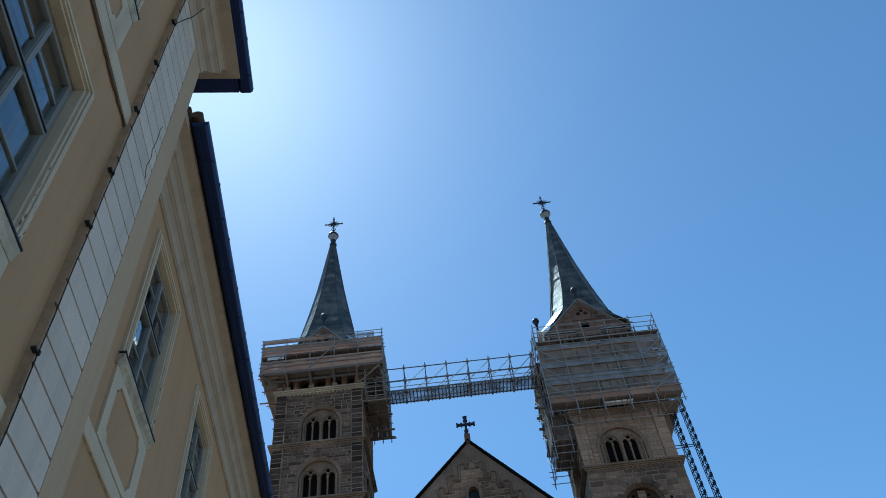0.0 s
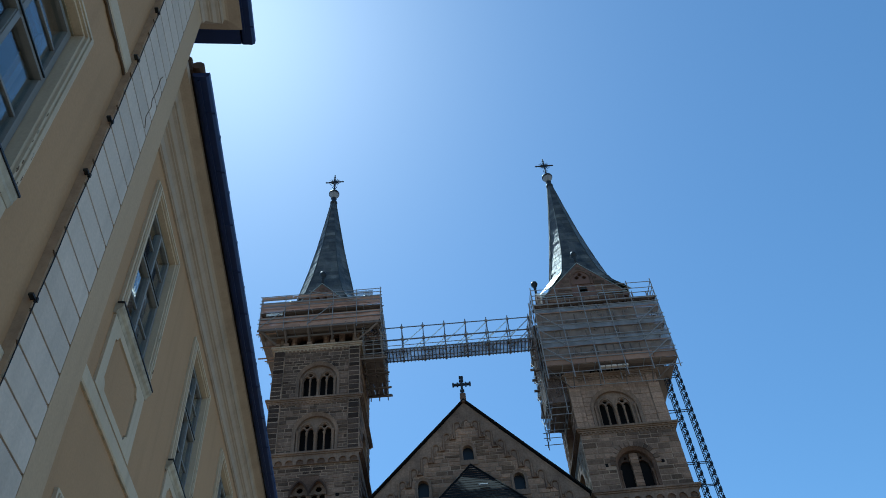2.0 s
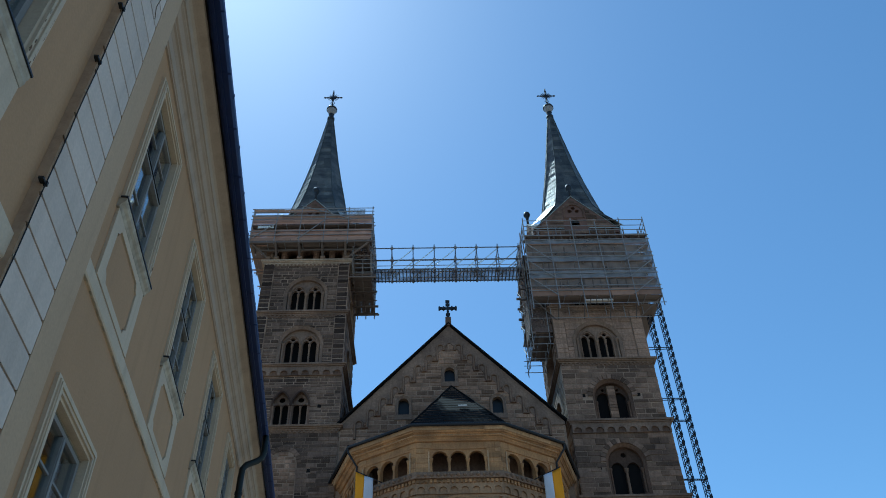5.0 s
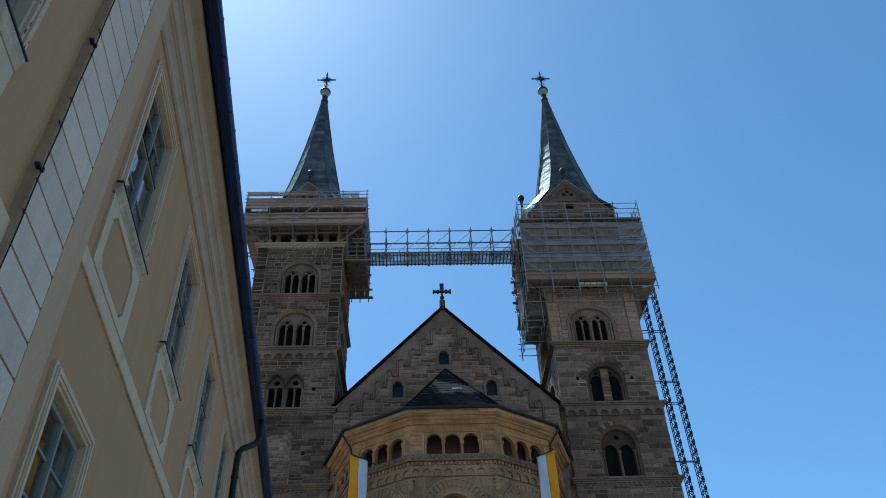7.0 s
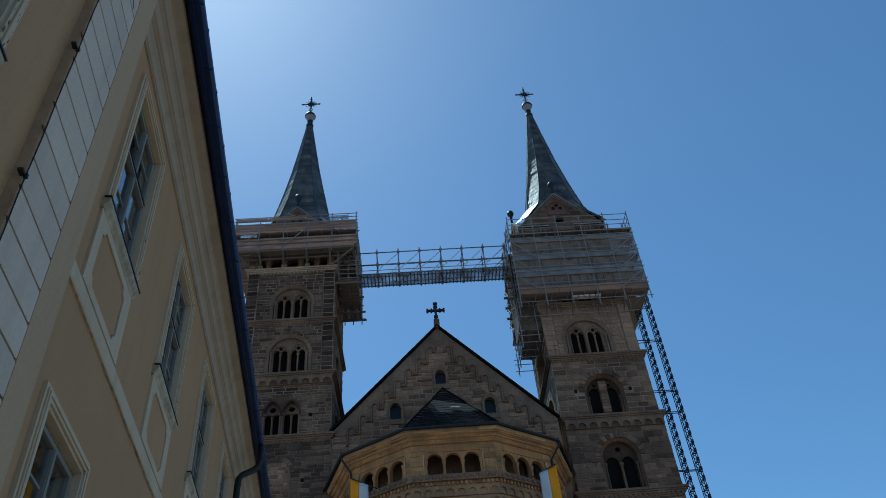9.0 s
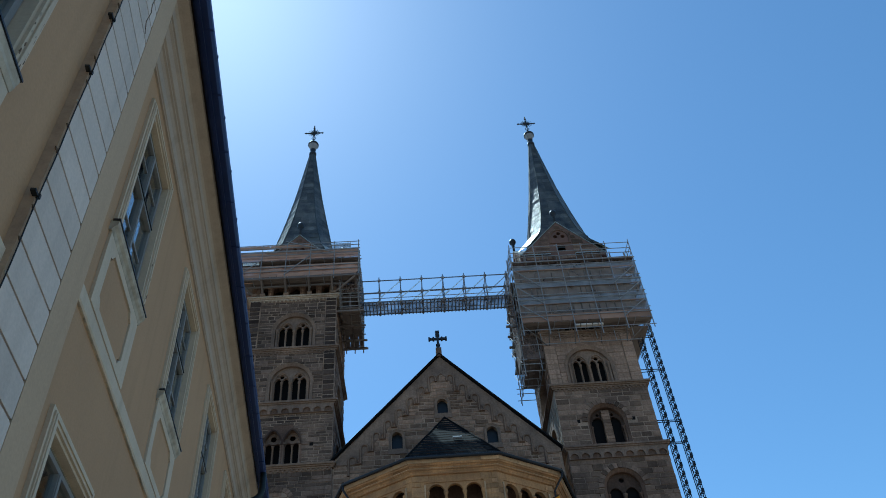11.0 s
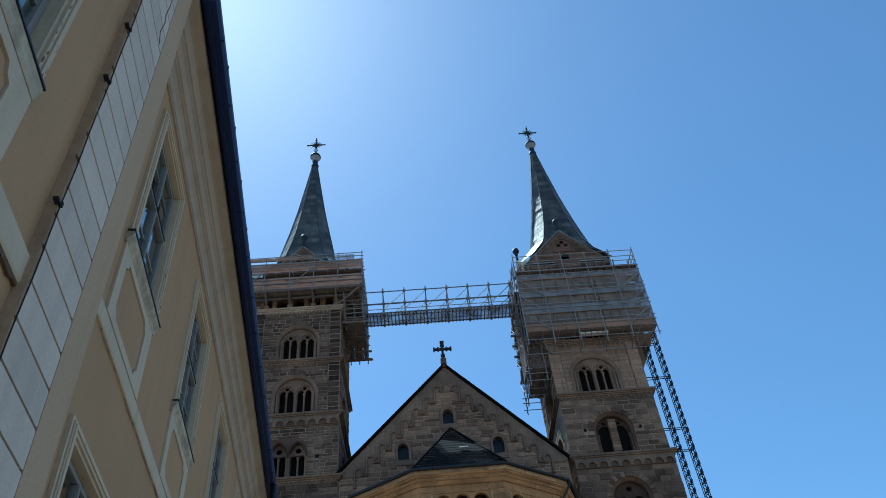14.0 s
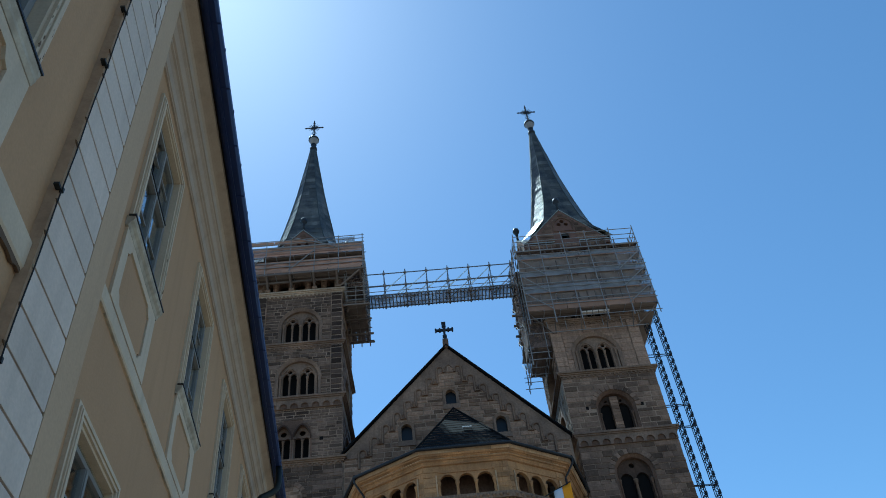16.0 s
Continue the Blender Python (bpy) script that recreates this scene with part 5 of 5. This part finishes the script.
def netting(sc, x0, x1, y, z0, z1, mat, seed, label, along="x"):
    """A slack sheet of netting tied to the tubes."""
    rnd = random.Random(seed)
    nx, nz = 24, 6
    verts, faces = [], []
    for i in range(nz + 1):
        for j in range(nx + 1):
            a = x0 + (x1 - x0) * j / nx
            d = 0.05 * math.sin(j * 1.7 + seed) * math.sin(math.pi * i / nz) + rnd.uniform(-0.012, 0.012)
            z = z0 + (z1 - z0) * i / nz - (0.05 * abs(math.sin(j * 0.8)) if i == nz else 0)
            verts.append((a, y + d, z) if along == "x" else (y + d, a, z))
    for i in range(nz):
        for j in range(nx):
            q = i * (nx + 1) + j
            faces.append((q, q + 1, q + nx + 2, q + nx + 1))
    me = bpy.data.meshes.new("netting")
    me.from_pydata(verts, [], faces)
    me.materials.append(mat)
    ob = new("netting", me)
    ob.parent = sc
    return tagged(ob, label)


# round the tower with orange netting
sc = thing("scaffold", pose(0, 0, 0), "tube scaffold with planks and faded orange netting round the tower top", "scaffold", "tower scaffolds")
L0, L1, LF = -15.55, -4.5, 52.8
lattice(sc, L0, L1, LF, 49.9, 53.9, 5, (50.1, 52.1), r=0.045, seed=3, braces=False)
lattice(sc, L0, L1, LF + 1.1, 49.6, 53.6, 5, (50.1, 52.1), seed=4, braces=False)
for z in (53.0, 53.5, 53.92):
    rod("top_rail", (L0 - 0.15, LF - 0.05, z), (L1 + 0.15, LF - 0.05, z + 0.02), 0.038, STEEL, sc)
for x0, x1, z0, z1 in ((L0, L0 + 2.3, 50.1, 52.1), (L1 - 6.7, L1 - 4.4, 50.1, 52.4), (L1 - 6.7, L1 - 2.2, 54.3, 52.6)):
    rod("brace", (x0, LF - 0.1, z0), (x1, LF - 0.1, z1), 0.045, STEEL, sc)
deck(sc, L0, L1, LF, LF + 1.15, 49.95, BOARD, 4)
deck(sc, L0, L1, LF, LF + 1.15, 51.95, BOARD, 4)
rnd = random.Random(12)
for z, h in ((53.46, 0.2), (53.68, 0.2), (52.75, 0.22), (52.3, 0.2), (51.15, 0.2), (50.6, 0.2), (49.98, 0.3)):
    x = L0
    while x < L1 - 0.3:
        w = min(rnd.uniform(2.4, 4.2), L1 - x)
        if not (z > 53.4 and x + w > L1 - 2.6):
            block("toe_board", x + 0.02, x + w - 0.02, LF + 0.0, LF + 0.03, z, z + h + rnd.uniform(-0.03, 0.03), PLANK, sc)
        x += w
netting(sc, L0, L1, LF + 0.08, 52.1, 53.25, NET_RED, 2, "faded orange netting")
netting(sc, L0, L1, LF + 0.08, 50.2, 51.4, NET_RED, 5, "faded orange netting")
# the dark net was added inside to paint the scaffold's shaded interior
netting(sc, L0, L1, LF + 1.0, 50.0, 53.95, NET_DARK, 6, "dark brown netting")
netting(sc, L1 - 2.7, L1 - 0.7, LF + 0.04, 53.25, 53.9, NET_GREY, 8, "crumpled grey sheet")
netting(sc, L0 + 0.55, L0 + 2.05, LF - 0.02, 51.5, 51.85, NET_WHITE, 7, "torn white sheet")
for k in range(6):
    x = L0 + 0.3 + (L1 - L0 - 0.6) * k / 5
    xi = max(min(x, -6.8), -13.9)
    block("bracket_beam", x - 0.08, x + 0.08, LF - 0.15, 54.2, 49.62, 49.84, BOARD, sc)
    rod("raker", (x, LF + 0.05, 49.66), (xi, 54.1, 48.85), 0.10, BOARD, sc)
    block("bearing_stone", xi - 0.22, xi + 0.22, 53.85, 54.22, 48.71, 49.0, PALE, sc)
block("edge_beam", L0 - 0.1, L1 + 0.1, LF - 0.06, LF + 0.06, 49.68, 49.86, BOARD, sc)
block("edge_beam", L0 + 0.6, L1 - 1.0, 53.42, 53.56, 49.3, 49.46, BOARD, sc)
# hung from it beside the tower, towards the bridge
for y in (54.4, 55.3, 56.3, 57.2, 58.2, 59.2, 60.2):
    for x in (-6.15, -5.35, -4.55):
        rod("standard", (x, y, 46.5 if y > 58 else 46.8), (x, y, 53.8), 0.05, BOARD, sc)
    rod("transom", (-6.4, y, 47.15), (-4.2, y, 47.15), 0.05, BOARD, sc)
for z in (47.2, 47.7, 48.2, 48.7, 49.2, 51.2, 53.0):
    for x in (-6.15, -4.55):
        rod("ledger", (x, 52.9, z), (x, 60.6, z), 0.04, STEEL, sc)
    rod("ledger", (-6.3, 54.35, z + 0.2), (-4.3, 54.35, z + 0.2), 0.04, STEEL, sc)
for z in (47.2, 48.6, 49.9, 51.9):
    side_deck(sc, -6.15, -4.5, 54.3, 60.3, z, BOARD, 4)
for y in (54.45, 56.6, 58.8, 60.1):
    block("bearer", -6.6, -4.1, y - 0.07, y + 0.07, 46.85, 47.0, BOARD, sc)
netting(sc, 54.4, 60.2, -4.47, 47.0, 53.4, NET, 9, "grey netting", along="y")
netting(sc, -6.1, -4.5, 54.33, 49.0, 53.4, NET_DARK, 14, "dark brown netting")
netting(sc, -6.1, -4.5, 57.3, 47.2, 50.0, NET_DARK, 15, "dark brown netting")
# beyond the far side of the tower
for y in (53.2, 55.0, 57.0, 59.0):
    rod("standard", (L0, y, 49.4), (L0, y, 53.9), 0.042, STEEL, sc)
    rod("transom", (L0 - 0.25, y, 49.72), (-14.0, y, 49.72), 0.055, PLANK, sc)
for z in (49.85, 50.9, 52.2, 53.4):
    rod("ledger", (L0, 52.9, z), (L0, 60.0, z), 0.04, STEEL, sc)
side_deck(sc, L0, -14.15, 52.9, 60.2, 49.85, BOARD, 5)
netting(sc, 52.9, 60.0, L0 + 0.05, 50.0, 53.2, NET_RED, 17, "faded orange netting", along="y")
rod("outrigger", (L0 - 0.5, 55.6, 48.9), (-13.9, 55.6, 48.9), 0.07, PLANK, sc)
rod("outrigger", (L0 + 0.1, 58.6, 48.3), (-13.9, 58.6, 48.3), 0.07, PLANK, sc)

# round the tower with grey netting
sc = thing("scaffold", pose(0, 0, 0), "tall tube scaffold with grey netting round the tower top", "scaffold", "tower scaffolds")
R0, R1, RF = 9.45, 20.65, 52.8
lv = (43.2, 45.1, 47.05, 49.1)
lattice(sc, R0, R1, RF, 42.0, 52.1, 5, lv, r=0.048, seed=11, braces=False)
lattice(sc, R0, R1, RF + 1.15, 42.0, 52.0, 7, (), seed=12, braces=False)
deck(sc, R0, R1, RF, RF + 1.1, 50.25, BOARD, 4)
block("edge_board", R0, R1, RF + 0.02, RF + 0.06, 50.1, 50.3, BOARD, sc)
netting(sc, R0, R1, RF + 0.35, 49.55, 50.15, NET_DARK, 50, "dark brown netting")
for a, b in zip(lv, lv[1:]):
    for x0, x1 in ((R0 + 0.1, R0 + 2.2), (R1 - 2.4, R1 - 0.1)):
        rod("brace", (x0, RF - 0.09, b if x0 < 12 else a), (x1, RF - 0.09, a if x0 < 12 else b), 0.045, STEEL, sc)
for z in lv:
    deck(sc, R0, R1, RF + (0.1 if z < 44 else 0.24), RF + 1.1, z, BOARD, 4 if z < 44 else 3)
    x = R0
    while x < R1 - 0.3:
        w = min(rnd.uniform(2.2, 4.0), R1 - x)
        block("toe_board", x + 0.02, x + w - 0.02, RF + 0.03, RF + 0.06, z - 0.02, z + (0.75 if z < 44 else 0.12), PLANK, sc)
        x += w
    for k in range(15):
        x = R0 + 0.5 + 0.73 * k + rnd.uniform(-0.2, 0.2)
        if rnd.random() < 0.7:
            rod("guard_post", (x, RF + 0.1, z + 0.75), (x, RF + 0.1, z + 1.75), 0.05, BOARD, sc)
for k, (a, b) in enumerate(((45.1, 45.95), (47.0, 47.7), (49.15, 49.65))):
    netting(sc, R0, R1, RF + 0.0, a, b, NET_GREY, 20 + k, "grey dust sheet")
for k, (a, b) in enumerate(((43.9, 45.0), (46.1, 46.9), (47.8, 49.1))):
    netting(sc, R0, R1, RF + 0.16, a - 0.3, b + 0.3, NET_BROWN, 40 + k, "brownish netting")
for k in range(5):
    block("pallet_board", 14.0 + 0.5 * k, 14.42 + 0.5 * k, RF + 0.2, RF + 0.6, 42.72, 42.9, QUOIN, sc, "pale stacked board")
rod("ledger", (R0 - 0.2, RF, 42.3), (R1 + 0.2, RF, 42.3), 0.035, STEEL, sc)
rod("ledger", (R0 - 0.2, RF + 1.1, 41.6), (R1 - 1.0, RF + 1.1, 41.6), 0.035, STEEL, sc)
for k in range(6):
    x = R0 + (R1 - R0) * k / 5
    rod("raker", (x, RF + 0.1, 43.0), (max(min(x, 18.6), 11.5), 54.15, 41.6), 0.05, BOARD, sc)
for z in (50.75, 51.3, 52.0):
    rod("top_rail", (R0, 52.8, z), (R0, 60.0, z), 0.036, STEEL, sc)
    rod("top_rail", (R1, 52.8, z), (R1, 60.0, z), 0.036, STEEL, sc)
    rod("top_rail", (R0, 52.75, z), (R1, 52.75, z), 0.036, STEEL, sc)
for x in (9.3, 10.75):
    for y in (54.4, 56.0, 57.4, 58.8):
        rod("standard", (x, y, 38.8 if x < 10 else 39.4), (x, y, 52.0), 0.038, STEEL, sc)
    for z in (39.3, 40.0, 41.2, 43.2, 45.2, 47.2, 49.2, 51.0):
        rod("ledger", (x, 53.0 if z > 42 else 54.3, z), (x, 59.2, z), 0.034, STEEL, sc)
for z in (39.3, 40.0, 40.5):
    for y in (54.4, 56.6, 58.8):
        rod("transom", (9.0, y, z), (11.0, y, z), 0.036, STEEL, sc)
for z in (40.6, 43.2, 45.2, 47.2, 49.2):
    side_deck(sc, 9.6 if z < 42 else 9.3, 11.1, 54.3, 58.7 if z < 42 else 60.3, z - 0.1, BOARD, 4)
    for y in (55.0, 58.0):
        rod("brace", (9.25, y, z), (9.25, y + 1.9, z + 2.0), 0.03, STEEL, sc)
for z in (44.2, 45.4, 46.6):
    block("bearer", 8.8, 9.5, 54.6, 54.8, z, z + 0.16, BOARD, sc)
    block("bearer", 8.8, 9.5, 57.6, 57.8, z, z + 0.16, BOARD, sc)
netting(sc, 54.3, 57.3, 9.22, 41.0, 51.0, NET_DARK, 31, "dark speckled netting", along="y")
for k in range(9):
    y, z = rnd.uniform(54.4, 58.6), rnd.uniform(42.0, 50.5)
    rod("tube_end", (9.0, y, z), (9.4, y - 0.05, z + 0.1), 0.035, ZINC, sc)
netting(sc, 9.35, 11.1, 54.5, 40.4, 46.0, NET_DARK, 35, "dark brown netting")
netting(sc, 9.35, 11.1, 58.3, 40.6, 44.0, NET_DARK, 36, "dark brown netting")
netting(sc, 53.0, 60.0, R1 + 0.12, 43.3, 50.3, NET, 33, "grey netting", along="y")
for z in lv:
    side_deck(sc, 19.2, R1, 54.2, 60.0, z, BOARD, 3)
    rod("ledger", (R1, 52.7, z + 1.0), (R1, 60.0, z + 1.0), 0.034, STEEL, sc)
for y in (54.4, 56.3, 58.2, 60.0):
    rod("standard", (R1, y, 42.6), (R1, y, 52.0), 0.036, STEEL, sc)

# foot bridge between the two scaffolds
br = thing("scaffold_bridge", pose(0, 0, 0), "long tube footbridge hung between the two tower scaffolds", "footbridge")
B0, B1 = -4.5, 9.3
for y in (55.0, 56.75):
    rod("top_chord", (B0, y, 50.8), (B1, y, 50.8), 0.052, CHORD, br)
    rod("handrail", (B0, y, 49.35), (B1, y, 49.35), 0.045, CHORD, br)
    rod("bottom_chord", (B0, y, 48.22), (B1, y, 48.22), 0.062, CHORD, br)
    rod("kick_rail", (B0, y, 48.65), (B1, y, 48.65), 0.035, STEEL, br)
    for k in range(7):
        x = -2.75 + 1.98 * k
        if x < B1:
            rod("post", (x, y, 48.0), (x, y, 51.2), 0.047, CHORD, br)
            for z in (48.22, 49.35, 50.8):
                block("coupler", x - 0.12, x + 0.12, y - 0.1, y + 0.1, z - 0.09, z + 0.09, STEEL, br)
            if x - 1.95 > B0:
                rod("diagonal", (x - 1.95, y + 0.05, 48.7), (x, y + 0.05, 50.7), 0.05, ZINC, br)
                if y > 56:
                    rod("diagonal", (x - 1.0, y, 49.4), (x + 0.6, y, 50.7), 0.042, ZINC, br)
            if y < 56:
                rod("cross_tie", (x, y, 50.8), (x, 56.75, 50.8), 0.035, STEEL, br)
for k in range(42):
    x = B0 + (B1 - B0) * (k + 0.5) / 42
    block("cross_bar", x - 0.05, x + 0.05, 55.0, 56.8, 48.10, 48.2, CHORD, br)
block("walkway_mesh", B0, B1, 55.1, 56.7, 48.22, 48.24, NET, br, "open metal mesh walkway")


# twin hoist masts beside the tower
def hoist_mast(x, y, z1, group):
    mast = thing("hoist_mast", pose(x, y, 0), "dark lattice hoist mast beside the tower", "hoist mast", group)
    s = 0.17
    for px in (-s, s):
        for py in (-s, s):
            rod("rail", (px, py, 0), (px, py, z1), 0.036, MAST, mast)
    bm = bmesh.new()
    z = 20.0
    while z < z1 - 0.6:
        box(bm, -s, s, -s - 0.03, -s + 0.03, z - 0.04, z + 0.04)
        for y0 in (-s, s):
            tube(bm, (-s, y0, z), (s, y0, z + 0.35), 0.03, 5)
            tube(bm, (s, y0, z + 0.35), (-s, y0, z + 0.7), 0.03, 5)
        box(bm, s - 0.02, s + 0.10, -0.1, 0.1, z + 0.2, z + 0.5)
        z += 0.75
    part("lacing", bm, MAST, mast, "dark lattice lacing")
    return mast


hoist_mast(20.22, 56.0, 43.6, "hoist masts")
hoist_mast(21.26, 56.0, 45.2, "hoist masts")
ties = thing("mast_tie", pose(0, 0, 0), "steel tube ties from the tower to the hoist masts", "tie frame")
for z in (27.6, 32.6, 34.6, 39.6, 43.2):
    rod("tube", (18.9, 55.6, z), (21.4, 55.7, z), 0.04, MAST, ties)
    rod("tube", (18.9, 56.8, z + 0.5), (21.3, 55.9, z), 0.035, MAST, ties)

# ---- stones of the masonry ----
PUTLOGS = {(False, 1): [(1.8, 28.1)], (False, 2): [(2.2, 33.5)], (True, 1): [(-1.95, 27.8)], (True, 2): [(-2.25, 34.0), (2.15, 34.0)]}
for t, k, opens, z0, z1, cx, dx in STONE_JOBS:
    if k == 0:
        st = courses(-HALF, HALF, 18.0, z1 - 0.6, seed=cx * 7 + k)
        lay_stones(st, -HALF, t, SOOTY_PIECE, SOOTY_REST if cx > 0 else STONE_REST, 0, pose(dx, 0, 0))
        continue
    if k == 5:
        lay_stones(courses(-HALF, HALF, z0 + 0.02, z1, [(1.45 * j, 48.78, 0.98, 49.6, 0.12) for j in (-2, -1, 0, 1, 2)], seed=cx * 3), -HALF, t, STONE_PIECE, STONE_REST, 0)
        continue
    top = z1 - (1.14 if (k == 2 and cx < 0) or (k == 1 and cx > 0) else 0.58)
    edge = HALF - (0.97 if k in (3, 4) else 0.0)
    # putlog gaps between the stones, each filled by a block painted as shade
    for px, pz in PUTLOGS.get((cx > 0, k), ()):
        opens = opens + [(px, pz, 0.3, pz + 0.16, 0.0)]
        block("putlog_hole", px - 0.15, px + 0.15, -HALF - 0.006, -HALF + 0.1, pz, pz + 0.3, SLATE, t, "dark block painting the shade of a square putlog hole")
    smooth = k == 1 or cx > 0 and k in (3, 4)
    if cx < 0 and k == 1:
        # a walled-up arch, its filling rougher than the ashlar round it
        lay_stones(courses(-1.2, 0.9, z0 + 0.02, 28.85, low=0.26, high=0.36, short=0.35, long=0.8, seed=77), -HALF, t, STONE_PIECE, STONE_REST, 40)
        lay_stones(courses(-1.2, 0.9, 28.87, 29.8, low=0.24, high=0.3, short=0.35, long=0.8, seed=78, bounds=lambda a, b: (-0.15 - math.sqrt(max(1.0 - (b - 28.87) ** 2, 0)), -0.15 + math.sqrt(max(1.0 - (b - 28.87) ** 2, 0)))), -HALF, t, STONE_PIECE, STONE_REST, 20)
        voussoirs(t, -0.15, 28.87, 1.03, 1.38, -HALF + 0.035, 13, SOOTY_PIECE)
        opens = opens + [(-0.15, z0, 2.1, 28.87, 0.02)]
    st = courses(-edge, edge, z0 + 0.02, top, opens, *((0.3, 0.55, 0.6, 1.4) if cx > 0 else (0.22, 0.42, 0.4, 1.1)), seed=cx * 7 + k)
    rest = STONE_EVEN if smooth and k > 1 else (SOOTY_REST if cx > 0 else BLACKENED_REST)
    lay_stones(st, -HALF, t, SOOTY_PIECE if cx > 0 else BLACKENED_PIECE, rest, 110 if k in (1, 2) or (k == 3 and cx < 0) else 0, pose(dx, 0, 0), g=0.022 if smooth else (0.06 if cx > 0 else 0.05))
    if k in (3, 4):
        for s in (-1, 1):
            a, b = sorted((s * HALF, s * (HALF - 0.95)))
            lay_stones(courses(a, b, z0 + 0.02, z1 - 0.42, low=0.4, high=0.6, short=0.9, long=1.0, seed=s + k), -HALF - 0.10, t, STONE_CORNER, STONE_CORNER if cx < 0 else STONE_EVEN, 0, g=0.06 if cx < 0 else 0.022)
    for side in (1, 3):
        so = opens if k in (2, 3, 4) else []
        st = courses(-HALF, HALF, z0 + 0.02, top, so, seed=cx * 5 + k + side)
        # paler stones on one storey's left side paint the grazing sun
        lay_stones(st, -HALF, t, STONE_PIECE, LIGHT_SUNLIT_STONE if cx > 0 and side == 3 and k == 2 else STONE_REST, 0, pose(dx, 0, 0, 0, 0, 90 * side))
st = courses(-WIDE, WIDE, 28.0, TOP - 0.5, gable_open, seed=5, bounds=lambda a, b: (-slope(max(b, EAVE)) + 0.12, slope(max(b, EAVE)) - 0.12))
random.Random(3).shuffle(st)
lay_stones(st, 0.0, gable, STONE_PIECE, STONE_REST, 290)
for k in range(5):
    m, length = facet(k, IN)
    mid = length / 2
    st = [s for s in courses(0, length, SILLZ + 0.02, HEAD, [(mid, SILLZ, 3.72, SPR + 0.1, 0.02)], 0.3, 0.42, 0.5, 1.1, seed=40 + k) if not (s[1] > mid - 1.86 and s[0] < mid + 1.86 and s[2] < SPR + 0.62)]
    lay_stones(st, 0.0, apse, WARM_PIECE, WARM_PIECE, 60, m, "coursed yellow sandstone", g=0.022)
    m, length = facet(k, 0.96)
    st = courses(0, length, 16.0, SILLZ - 1.4, [(length / 2, 14.0, 2.4, 20.6, 0.98)], low=0.4, high=0.6, seed=60 + k)
    lay_stones(st, 0.0, apse, WARM_LOW, WARM_LOW, 0, m, "coursed brown sandstone", g=0.02)
